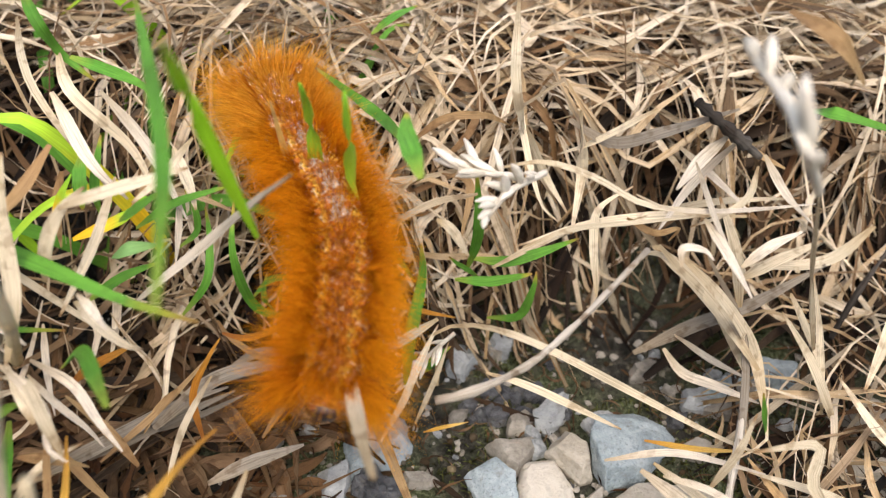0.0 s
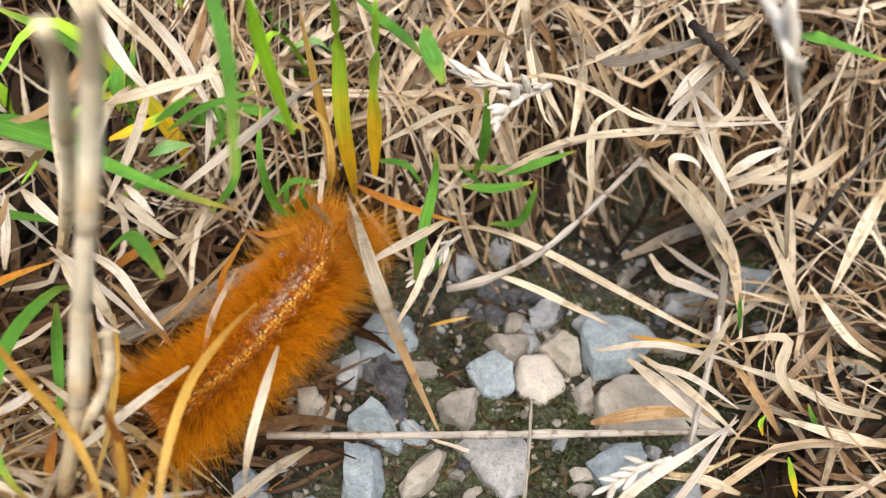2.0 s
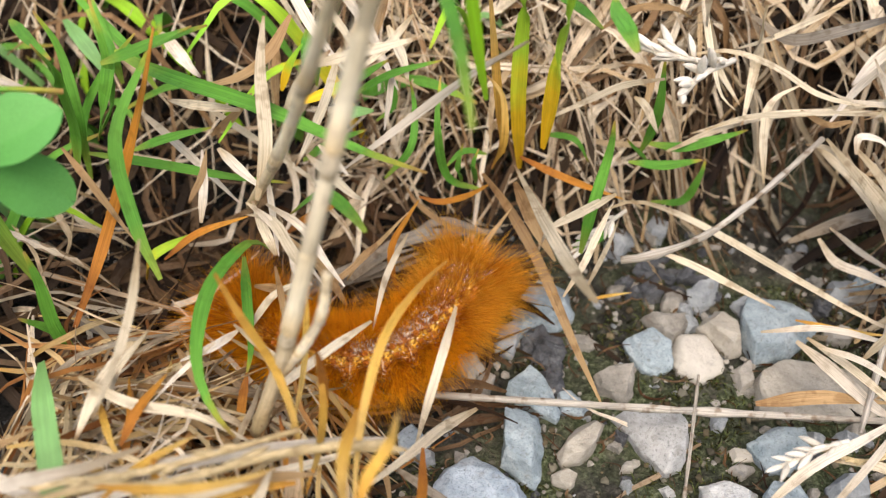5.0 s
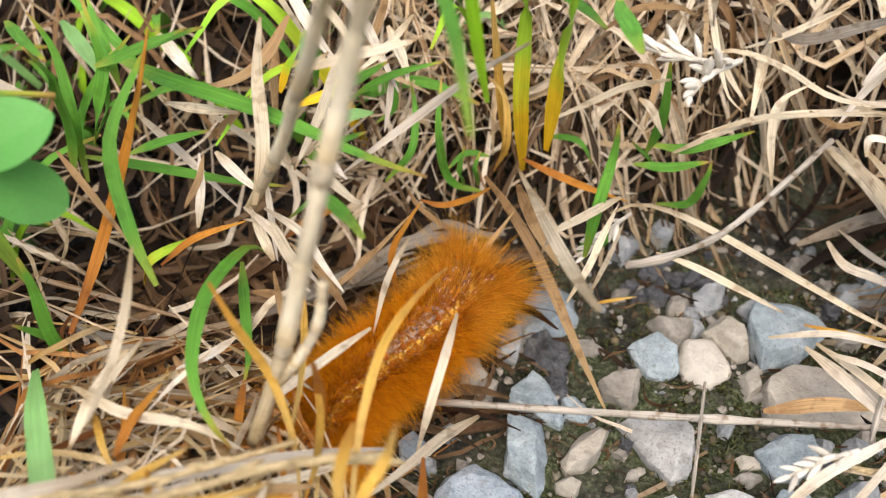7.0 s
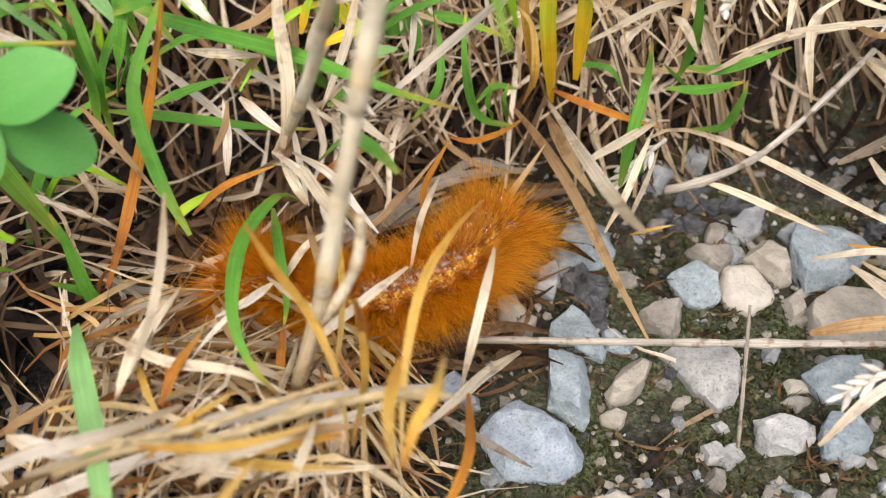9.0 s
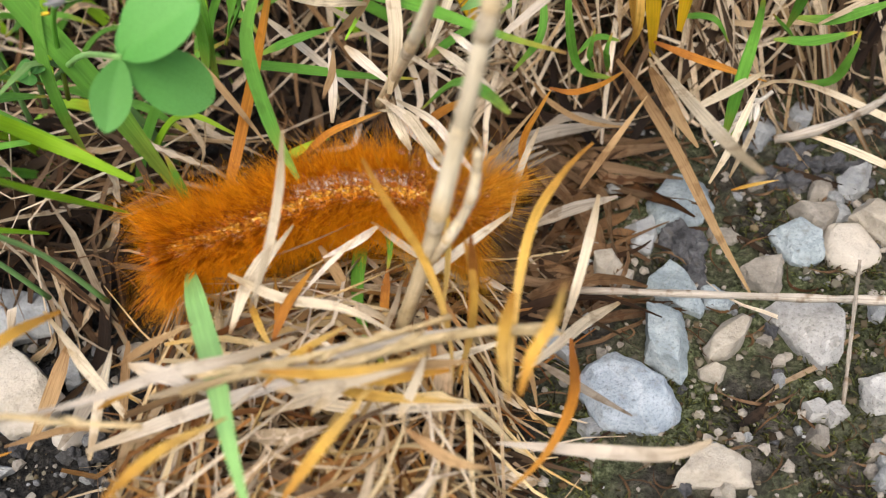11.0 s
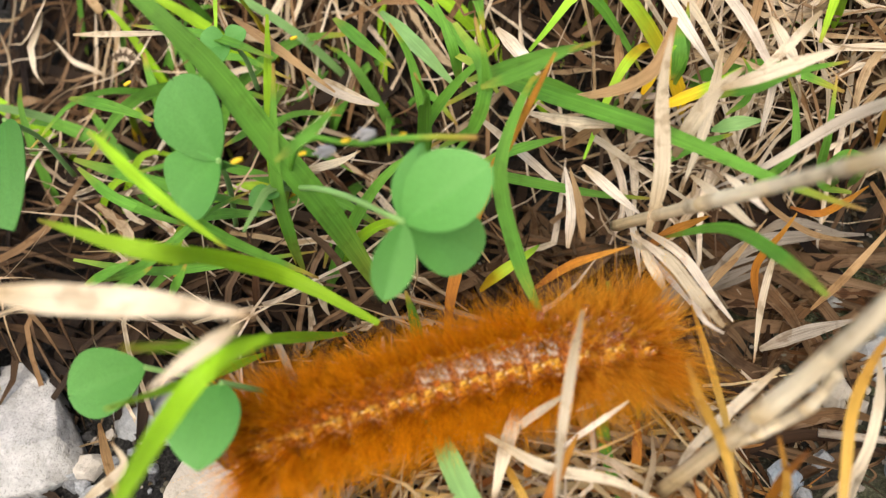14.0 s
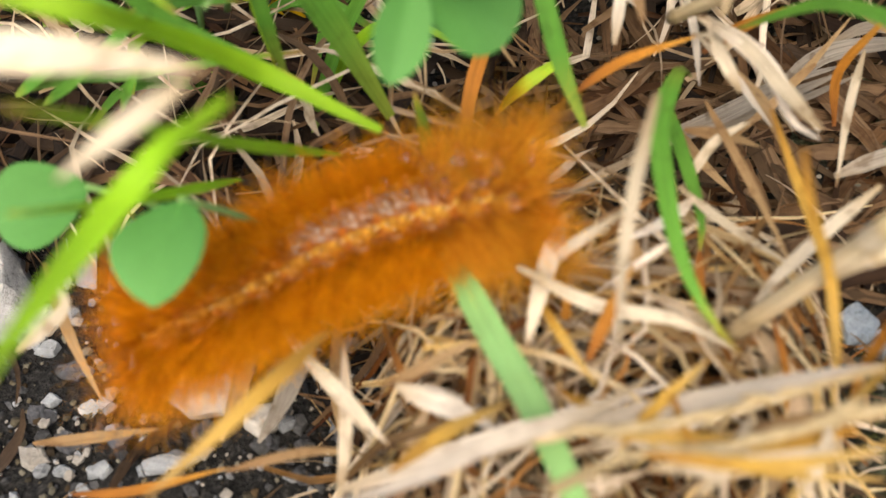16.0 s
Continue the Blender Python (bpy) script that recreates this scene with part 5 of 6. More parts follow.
straw("white", 1.8, (-61.5, 34.1, 48.0), (-53.9, 23.9, 44.0), (-49.9, 23.4, 38.0))
straw("grey", 1.8, (-56.4, 2.6, 6.0), (-47.9, 7.9, 7.0), (-37.5, 15.2, 7.0))
straw("grey", 1.1, (-49.8, 7.2, 6.0), (-42.7, 10.7, 6.0), (-35.6, 15.7, 6.0))
straw("pale", 2.6, (-109.4, -43.0, 68.0), (-100.6, -41.8, 67.0), (-92.7, -40.5, 66.0), (-86.3, -39.9, 65.0))
straw("pale", 1.4, (-87.4, -40.7, 65.0), (-90.8, -44.0, 64.0), (-93.8, -46.9, 63.0))
straw("tan", 1.4, (-45.8, -3.5, 14.0), (-49.6, -1.7, 20.0), (-54.2, 0.1, 24.0))
straw("grey", 2.1, (-38.3, -0.8, 6.0), (-32.7, 2.2, 7.0), (-25.5, 5.7, 7.0))
straw("grey", 1.6, (-89.0, -9.7, 14.0), (-82.6, -11.6, 12.0), (-77.8, -9.4, 10.0))
straw("white", 1.6, (-72.8, -50.9, 34.0), (-59.4, -44.3, 33.0), (-42.9, -36.9, 30.0), (-33.2, -33.6, 28.0))
straw("orange", 1.0, (-67.4, -37.8, 18.0), (-67.0, -32.9, 22.0), (-67.8, -28.1, 26.0))
straw("yellow", 1.2, (-77.8, -52.9, 34.0), (-74.1, -49.0, 34.0), (-69.9, -45.0, 32.0))
straw("tan", 1.1, (-81.6, -44.2, 28.0), (-77.6, -42.2, 30.0), (-73.7, -39.0, 30.0))
straw("yellow", 0.9, (-66.2, -43.3, 32.0), (-61.6, -44.9, 32.0), (-57.0, -46.8, 32.0))
straw("yellow", 0.9, (-70.1, -32.1, 26.0), (-65.8, -38.0, 28.0), (-62.9, -41.2, 28.0))
straw("orange", 1.2, (-64.2, -38.8, 28.0), (-63.0, -35.1, 30.0), (-61.4, -29.7, 30.0))
straw("pale", 1.8, (-68.4, -24.2, 28.0), (-69.3, -32.2, 29.0), (-69.7, -38.7, 28.0))
straw("white", 1.9, (-80.5, -44.1, 28.0), (-75.6, -45.1, 28.0), (-71.1, -45.7, 26.0))
straw("pale", 1.3, (-89.0, -42.9, 28.0), (-84.8, -45.8, 26.0), (-80.7, -48.5, 24.0))
straw("seed", 2.1, (-67.8, -48.7, 36.0), (-58.7, -46.3, 36.0), (-50.8, -42.9, 36.0), (-42.1, -38.6, 36.0))
straw("yellow", 1.2, (-57.2, -42.9, 34.0), (-55.1, -46.6, 34.0), (-49.8, -46.8, 32.0), (-40.3, -45.4, 30.0))
straw("pale", 1.4, (-54.8, -50.4, 34.0), (-52.2, -46.5, 34.0), (-51.2, -43.6, 34.0))
straw("tan", 1.4, (-51.7, -43.9, 30.0), (-45.7, -41.6, 30.0), (-40.2, -40.3, 30.0))
straw("pale", 1.1, (-46.8, -48.0, 30.0), (-45.3, -44.6, 32.0), (-44.9, -40.9, 32.0))
straw("tan", 1.0, (-96.8, -52.8, 20.0), (-89.1, -49.4, 20.0), (-84.6, -48.3, 18.0))
straw("tan", 1.3, (-125.6, -51.9, 8.0), (-117.8, -50.0, 9.0), (-110.4, -48.0, 10.0))
straw("orange", 1.0, (-116.0, -56.9, 12.0), (-108.8, -55.7, 14.0), (-98.6, -51.8, 16.0))
straw("pale", 1.3, (-85.2, -53.1, 20.0), (-85.2, -49.3, 22.0), (-86.6, -43.9, 22.0), (-89.1, -37.5, 20.0))
straw("white", 1.3, (-84.0, 19.7, 30.0), (-74.2, 12.9, 28.0), (-63.9, 6.4, 24.0))
straw("pale", 1.1, (-74.1, 20.7, 32.0), (-61.5, 13.7, 30.0), (-48.0, 7.1, 26.0))
straw("tan", 1.6, (-68.7, 12.3, 32.0), (-64.5, 12.6, 36.0), (-61.4, 13.2, 40.0))
straw("white", 1.0, (-60.3, 10.5, 26.0), (-58.0, 4.1, 24.0), (-56.5, -0.2, 20.0))
straw("pale", 1.4, (-49.4, 20.5, 44.0), (-50.4, 12.1, 40.0), (-52.7, 2.8, 36.0))
straw("yellow", 1.0, (-60.8, -48.1, 34.0), (-58.2, -43.9, 34.0), (-54.3, -38.3, 32.0))
straw("pale", 1.3, (-58.5, -49.5, 36.0), (-52.5, -48.1, 36.0), (-45.2, -45.3, 36.0))
straw("pale", 1.1, (-57.2, -14.5, 20.0), (-54.6, -9.5, 22.0), (-50.6, -5.7, 22.0))
straw("grey", 2.2, (-64.1, -1.8, 6.0), (-51.1, 6.4, 8.0), (-45.5, 11.3, 8.0), (-38.4, 15.1, 8.0))
straw("tan", 1.3, (-58.9, 0.4, 12.0), (-54.3, -2.4, 8.0), (-50.0, -5.1, 6.0))
straw("tan", 1.0, (-51.9, -1.8, 12.0), (-45.0, 6.7, 14.0), (-39.2, 15.9, 16.0))
straw("dark", 1.0, (55.6, 24.1, 14.0), (61.3, 31.0, 20.0), (69.3, 38.5, 27.8))
straw("seedw", 1.9, (-10.6, 10.5, 16.0), (-7.4, 14.4, 18.0), (-3.9, 17.0, 20.0))
straw("pale", 0.8, (-9.2, 6.4, 12.0), (-6.5, 12.4, 15.0), (-4.7, 17.1, 18.0))
straw("pale", 2.4, (27.9, 35.6, 22.0), (34.2, 28.8, 20.0), (39.6, 21.0, 16.0))
straw("white", 1.3, (28.7, 37.6, 40.1), (34.9, 37.9, 34.7), (40.2, 32.7, 32.0))
straw("grey", 2.1, (11.6, 37.1, 44.5), (18.7, 38.1, 40.0), (26.2, 37.0, 43.1), (33.8, 32.4, 50.3))
straw("tan", 1.9, (29.8, 32.7, 49.8), (39.9, 37.8, 39.7), (45.7, 38.2, 36.4))
straw("pale", 1.0, (4.4, 43.6, 47.0), (4.8, 35.3, 44.0), (7.3, 26.3, 38.0), (10.0, 24.2, 36.0))
straw("white", 1.4, (12.9, -30.2, 14.0), (19.6, -24.1, 16.0), (27.9, -18.4, 16.0), (35.7, -12.8, 16.0))
straw("white", 1.0, (22.5, -27.8, 12.0), (28.9, -20.8, 16.0), (34.8, -13.3, 18.0))
straw("pale", 1.3, (24.4, 1.1, 12.0), (30.0, -6.5, 14.0), (36.1, -14.3, 14.0))
straw("white", 1.0, (24.1, -3.6, 16.0), (30.2, -5.8, 16.0), (36.1, -10.9, 16.0))
straw("seedw", 1.8, (15.2, -25.4, 18.0), (20.3, -22.8, 19.0), (23.7, -21.7, 20.0))
straw("pale", 1.1, (30.3, -4.4, 14.0), (33.4, -2.3, 20.0), (35.6, 1.0, 24.0))
straw("white", 1.1, (17.5, 1.3, 12.0), (27.2, 1.5, 14.0), (37.9, -2.8, 16.0))
straw("pale", 1.4, (34.2, -23.2, 14.0), (29.5, -21.3, 14.0), (23.6, -21.2, 14.0))
straw("pale", 1.0, (-57.9, -16.8, 24.0), (-52.4, -19.5, 22.0), (-45.8, -22.0, 20.0))
straw("white", 1.2, (-56.3, -19.2, 26.0), (-58.7, -22.2, 26.0), (-62.2, -24.9, 26.0))
straw("pale", 1.3, (-39.1, -15.3, 26.0), (-44.6, -21.9, 26.0), (-49.4, -28.7, 26.0), (-49.9, -31.9, 24.0))
straw("tan", 1.0, (-55.8, -4.0, 22.0), (-50.7, -15.7, 24.0), (-46.6, -24.2, 24.0))
straw("yellow", 0.9, (-49.9, -9.0, 28.0), (-47.3, -17.2, 28.0), (-45.0, -27.7, 30.0), (-44.5, -36.2, 30.0))
straw("pale", 1.0, (-38.2, 9.0, 18.0), (-40.0, -0.4, 18.0), (-40.6, -9.1, 16.0))
straw("white", 1.3, (-57.3, 0.8, 30.0), (-51.7, -1.4, 28.0), (-47.7, -5.3, 26.0), (-44.4, -8.1, 24.0))
straw("tan", 1.3, (-57.8, -8.1, 22.0), (-53.7, -8.3, 22.0), (-49.5, -7.8, 20.0))
straw("orange", 1.1, (-70.2, -8.2, 26.0), (-65.2, -6.3, 30.0), (-58.3, -3.9, 32.0))
straw("pale", 1.7, (25.8, 26.8, 30.0), (29.2, 22.6, 28.0), (35.1, 21.8, 22.0), (38.9, 19.1, 16.0), (42.5, 17.1, 10.0))
straw("pale", 2.3, (26.3, 17.4, 36.0), (31.0, 15.6, 32.0), (38.2, 16.9, 22.0), (45.5, 18.1, 8.0))
straw("white", 1.3, (28.2, 18.6, 42.0), (30.0, 13.6, 41.0), (32.4, 7.2, 39.0))
straw("white", 0.8, (28.5, 28.4, 44.0), (28.5, 21.3, 44.0), (29.7, 16.1, 42.0), (32.5, 14.4, 38.0))
straw("white", 0.7, (19.1, 20.8, 44.0), (24.0, 19.0, 43.0), (33.6, 20.7, 42.0), (45.4, 25.2, 40.0))
straw("pale", 0.8, (4.5, 16.3, 38.0), (11.5, 20.3, 38.0), (21.0, 22.3, 38.0), (30.7, 24.2, 38.0))
straw("white", 1.9, (34.3, 34.9, 44.0), (29.9, 31.2, 42.0), (26.4, 27.3, 40.0))
straw("white", 1.3, (39.9, 33.6, 42.0), (41.7, 27.1, 40.0), (46.2, 25.9, 36.0))
straw("grey", 2.3, (24.4, 21.4, 12.0), (34.1, 25.7, 14.0), (42.7, 27.0, 18.0), (53.5, 30.3, 24.0))
straw("pale", 1.8, (35.9, 19.7, 30.0), (42.1, 23.8, 30.0), (50.6, 29.0, 30.0))
straw("white", 1.6, (35.1, 18.2, 34.0), (40.4, 22.9, 34.0), (45.6, 26.2, 34.0))
straw("pale", 1.3, (46.2, 23.6, 24.0), (51.1, 23.1, 16.0), (54.6, 19.9, 10.0))
straw("pale", 1.0, (37.0, 28.0, 44.0), (35.0, 23.5, 42.0), (31.2, 21.6, 40.0), (27.7, 21.7, 38.0))
straw("white", 1.2, (30.9, 23.6, 14.0), (36.8, 22.7, 10.0), (42.9, 20.5, 8.0))
straw("tan", 1.0, (19.9, 25.5, 36.0), (23.3, 22.4, 36.0), (26.9, 23.6, 36.0), (25.8, 23.2, 34.0))
straw("white", 1.1, (25.0, 13.6, 38.0), (25.1, 14.9, 40.0), (27.7, 14.6, 40.0), (28.6, 12.8, 40.0))
straw("twig", 1.1, (-6.4, -2.5, 29.0), (-2.2, -1.9, 30.0), (4.9, 1.8, 31.0), (11.3, 7.3, 33.0), (16.3, 12.3, 35.0), (21.5, 17.8, 37.0))
straw("yellow", 0.9, (-41.6, -31.2, 40.0), (-40.2, -35.0, 36.0), (-41.2, -37.4, 28.0), (-43.2, -38.3, 22.0))
straw("yellow", 1.3, (-35.3, -39.1, 42.0), (-35.5, -44.9, 42.0), (-34.8, -49.0, 38.0))
straw("yellow", 1.0, (-59.5, -49.7, 40.0), (-51.2, -49.0, 40.0), (-44.7, -46.8, 40.0), (-42.2, -45.2, 40.0))
straw("tan", 1.5, (-63.2, -23.1, 26.0), (-60.7, -25.1, 22.0), (-58.9, -27.1, 18.0))
straw("white", 0.7, (-56.3, -25.7, 32.0), (-60.9, -28.4, 28.0), (-64.5, -30.2, 24.0))
straw("pale", 1.0, (-62.9, -27.9, 36.0), (-68.5, -29.2, 28.0), (-71.5, -30.8, 20.0))
straw("orange", 0.7, (-48.1, -29.9, 24.0), (-46.2, -35.2, 22.0), (-46.1, -40.1, 20.0))
straw("grey", 1.2, (-35.1, -26.3, 8.0), (-28.3, -30.0, 8.0), (-21.8, -33.2, 8.0))
straw("tan", 0.9, (-39.9, -25.3, 10.0), (-36.1, -27.3, 8.0), (-34.1, -32.9, 6.0))
blade(tuft_e, "green", 1.3, (-93.4, -19.1, 60.0), (-90.1, -16.9, 62.0), (-88.4, -12.6, 62.0))
blade(tuft_e, "lime", 1.2, (-111.4, 17.8, 48.0), (-106.6, 2.1, 44.0), (-105.0, -6.0, 36.0), (-103.9, -8.8, 26.0))
blade(tuft_e, "green", 1.8, (-82.8, 13.3, 52.0), (-77.7, 6.5, 50.0), (-78.8, 3.7, 44.0), (-83.8, 6.7, 34.0))
blade(tuft_e, "green", 1.8, (-80.9, 9.3, 46.0), (-72.4, 9.5, 50.0), (-64.0, 8.8, 54.0))
blade(tuft_e, "palegreen", 2.4, (-102.4, 36.9, 34.0), (-93.4, 26.7, 36.0), (-85.1, 16.7, 38.0))
blade(tuft_e, "green", 1.9, (-107.4, 29.8, 38.0), (-100.0, 22.1, 40.0), (-94.0, 17.3, 40.0))
blade(tuft_e, "green", 1.7, (-134.4, -5.2, 40.0), (-120.9, -9.1, 42.0), (-110.8, -10.6, 42.0), (-102.5, -9.9, 40.0))
blade(tuft_e, "green", 1.5, (-128.9, -7.5, 36.0), (-119.8, -11.7, 38.0), (-115.2, -11.4, 36.0))
blade(tuft_e, "lime", 1.2, (-113.3, -19.3, 62.0), (-105.1, -24.4, 60.0), (-98.1, -26.3, 54.0))
blade(tuft_e, "green", 1.5, (-130.6, -19.1, 30.0), (-124.9, -19.0, 34.0), (-119.4, -19.1, 38.0))
blade(tuft_e, "green", 1.5, (-126.7, -19.8, 30.0), (-121.2, -19.7, 34.0), (-118.0, -18.4, 36.0))
blade(tuft_e, "green", 1.5, (-118.9, -17.9, 28.0), (-116.1, -17.6, 32.0), (-114.9, -16.1, 34.0))
blade(tuft_e, "green", 1.6, (-118.7, -9.1, 34.0), (-111.6, -8.8, 36.0), (-104.9, -8.0, 36.0))
blade(tuft_e, "green", 1.9, (-145.4, 10.1, 36.0), (-135.5, 7.1, 38.0), (-129.0, 6.9, 36.0))
blade(tuft_c, "green", 1.8, (-48.5, 16.5, 40.0), (-44.9, 13.8, 44.0), (-40.8, 12.8, 48.0))
blade(tuft_c, "palegreen", 2.0, (-49.5, 13.7, 36.0), (-46.5, 13.3, 38.0), (-43.6, 14.2, 38.0))
blade(tuft_c, "green", 1.9, (-55.4, 24.9, 44.0), (-54.8, 21.3, 42.0), (-55.3, 20.8, 38.0))
blade(tuft_c, "greenyellow", 1.4, (-59.1, 19.7, 36.0), (-57.6, 20.3, 40.0), (-55.3, 20.8, 44.0))
straw("pale", 2.0, (-54.1, 4.8, 40.0), (-52.3, 5.3, 46.0), (-50.0, 6.6, 50.0), (-47.5, 8.3, 52.0))
straw("pale", 1.7, (-49.8, 5.4, 51.0), (-45.2, 7.2, 52.0), (-36.7, 12.6, 52.0))
straw("white", 1.0, (-42.0, 21.7, 40.0), (-42.3, 19.9, 36.0), (-42.8, 17.2, 32.0))
straw("tan", 1.5, (-63.9, 34.2, 34.0), (-62.8, 27.8, 32.0), (-61.9, 23.9, 28.0))
straw("white", 1.4, (-106.1, 14.0, 40.0), (-98.3, 8.9, 42.0), (-93.2, 7.9, 42.0))
straw("pale", 1.3, (-106.0, 5.3, 30.0), (-100.4, 5.7, 32.0), (-97.1, 6.4, 34.0))
straw("white", 1.5, (-65.7, 7.3, 34.0), (-61.5, 3.4, 34.0), (-57.5, 1.5, 32.0))
straw("white", 1.1, (-48.4, 0.9, 42.0), (-45.8, -1.7, 42.0), (-43.3, -4.4, 42.0))
straw("orange", 1.5, (-56.5, 4.7, 20.0), (-53.0, 6.9, 22.0), (-48.2, 8.9, 24.0))
straw("white", 0.9, (-57.9, -0.0, 28.0), (-54.2, -2.5, 26.0), (-50.8, -3.4, 22.0), (-48.5, -4.9, 20.0))
straw("tan", 1.1, (-43.1, 8.1, 16.0), (-45.7, 5.9, 14.0), (-47.3, 3.2, 12.0))
straw("grey", 2.4, (-47.7, 6.9, 8.0), (-40.7, 16.5, 8.0), (-31.1, 20.0, 8.0), (-23.4, 21.3, 8.0))
straw("grey", 1.6, (-39.0, 20.2, 7.0), (-34.2, 22.4, 8.0), (-26.3, 21.1, 8.0))
straw("tan", 1.1, (-31.5, 6.0, 8.0), (-27.6, 8.8, 14.0), (-22.2, 15.0, 20.0))
straw("pale", 1.0, (-148.1, 20.2, 40.0), (-136.2, 18.9, 42.0), (-125.9, 20.0, 42.0))
straw("tan", 1.4, (-119.3, 21.4, 44.0), (-106.4, 11.5, 46.0), (-99.0, 7.6, 44.0))



def sward(label, count, x0, x1, y0, y1, seed):
    """A tuft of loose green blades that lean every way."""
    top, rng = tuft(label), random.Random(seed)
    for _ in range(count):
        x, y = rng.uniform(x0, x1), rng.uniform(y0, y1)
        z = float(soil_height(x, y)) + 2
        a, ln = rng.uniform(0, 6.28), rng.uniform(24, 58)
        up = rng.uniform(0.35, 0.85)
        dx, dy = math.cos(a) * ln * (1 - up * 0.6), math.sin(a) * ln * (1 - up * 0.6)
        blade(top, rng.choice(("green", "green", "palegreen", "lime", "greenyellow", "green", "green")), rng.uniform(1.5, 2.9), (x, y, z), (x + dx * 0.3, y + dy * 0.3, z + ln * up * 0.55), (x + dx * 0.65, y + dy * 0.65, z + ln * up * 0.9), (x + dx, y + dy, z + ln * up * rng.uniform(0.7, 1.0)))


sward("lush green grass growing among clover and dead grass", 52, -175, -100, -2, 62, 5)
sward("green grass blades growing through dead grass", 14, -96, -40, 30, 78, 6)
sward("sparse green blades in the dead grass", 7, -40, 10, 45, 110, 7)

# ---- clover ----
def leaflet_mesh():
    """A heart-shaped leaflet, one wide and one long, folded along its midrib."""
    nu, nv = 15, 11
    vs, us = [], []
    for sheet in (0, 1):
        for i in range(nu):
            u = i / (nu - 1)
            half = 0.5 * math.sin(math.pi * u ** 1.02) ** 0.64 * (0.9 + 0.16 * u) if 0 < u < 1 else 0.015
            for j in range(nv):
                v = 2 * j / (nv - 1) - 1
                notch = 0.05 * (1 - abs(v)) ** 2 * smooth01((u - 0.8) / 0.2)
                vs.append((half * v, u - notch, 0.34 * abs(v) * half - 0.16 * (u - 0.4) ** 2 + 0.012 * math.sin(9 * u + 3 * v) * abs(v) - 0.02 * sheet))
                us.append((u, 0.5 + 0.5 * v))
    q = nu * nv
    fs = [(i * nv + j, i * nv + j + 1, i * nv + nv + j + 1, i * nv + nv + j) for i in range(nu - 1) for j in range(nv - 1)]
    fs += [(q + d, q + c, q + b, q + a) for a, b, c, d in fs]
    rim = [i * nv for i in range(nu)] + [(nu - 1) * nv + j for j in range(1, nv)] + [i * nv + nv - 1 for i in range(nu - 2, -1, -1)]
    fs += [(a, b, b + q, a + q) for a, b in zip(rim, rim[1:])]
    me = mesh_of("leaflet", vs, fs, us, MAT["clover"])
    me.set_sharp_from_angle(angle=0.8)
    return me


LEAFLET = leaflet_mesh()


def clover(root, knot, *leaves):
    """A stem from root to knot, and leaflets given by their tip, width in mm and lean about their length in degrees."""
    top = tagged(new("clover"), "green clover plant with soft rounded leaflets", "clover", "clover plants")
    mid = [(a + b) / 2 + c for a, b, c in zip(root, knot, (0.6, 0.5, 2))]
    v, f, u = tube(curve_through([root, mid, knot], 10) * MM, np.linspace(0.42, 0.34, 10) * MM, 7)
    part("stem", mesh_of("stem", v, f, u, MAT["palegreen"]), top, "pale green leaf stalk")
    for tip, wide, lean in leaves:
        d = Vector(tip) - Vector(knot)
        x = d.cross(Vector((0, -0.5, 0.86))).normalized()
        z = x.cross(d.normalized())
        m = Matrix((x, d.normalized(), z)).transposed().to_4x4()
        lf = part("leaflet", LEAFLET, top)
        lf.matrix_basis = Matrix.Translation(Vector(knot) * MM) @ m @ pose(0, 0, 0, 0, lean, 0) @ Matrix.Diagonal((wide * MM, d.length * MM, wide * MM, 1))
    return top


clover((-109.0, -1.5, 33.0), (-80.4, -20.8, 54.5), ((-72.2, -15.0, 58.0), 8.6, 0), ((-73.5, -17.0, 45.0), 7.4, 10), ((-81.8, -27.2, 49.0), 4.6, -25), ((-81.3, -10.1, 55.0), 4.4, -30))
clover((-115.4, -3.2, 26.0), (-105.8, -12.1, 51.0), ((-114.6, -3.0, 55.0), 8.6, 0), ((-111.9, -15.8, 46.0), 9.0, 0), ((-105.6, -10.6, 48.0), 3.0, 30))
clover((-119.7, 21.3, 30.0), (-116.8, 13.5, 46.0), ((-120.6, 14.1, 47.0), 3.4, 0), ((-116.6, 9.1, 46.0), 3.2, 0), ((-114.3, 15.7, 47.0), 3.4, 0))
clover((-110.4, -3.9, 30.0), (-103.5, -10.1, 42.0), ((-105.1, -10.0, 43.0), 3.2, 0), ((-102.8, -8.2, 42.0), 3.2, 0), ((-103.6, -11.3, 41.0), 3.2, 0))
clover((-97.0, -27.0, 14.0), (-99.7, -35.2, 41.0), ((-98.6, -45.1, 41.0), 8.5, 0))
clover((-148.0, 4.6, 24.0), (-144.0, -3.4, 45.0), ((-130.7, -22.3, 47.0), 9.2, 0))
clover((-108.0, -26.0, 12.0), (-112.5, -32.5, 36.0), ((-122.0, -37.0, 34.0), 8.5, 0))


def bud_mesh(mat, wilt):
    """A bud of five petals, closed or wilted apart."""
    pieces = []
    for k in range(5):
        a = 2 * math.pi * k / 5 + 0.4 * (k % 2)
        s = np.linspace(0, 1, 6)
        open_ = 0.16 + wilt * (0.3 + 0.12 * (k % 3)) * s ** 2
        path = np.stack([np.cos(a) * open_, np.sin(a) * open_, s * (1 - 0.35 * wilt * (k % 2)) - 0.5], 1)
        pieces.append(tube(path, 0.19 * np.sin(np.linspace(0.35, 2.9, 6)), 6))
    return mesh_of("bud", *joined(pieces), mat=mat)


BUDS = {"yellow": bud_mesh(BUD, 0.35), "grey": bud_mesh(GREYBUD, 1.0)}


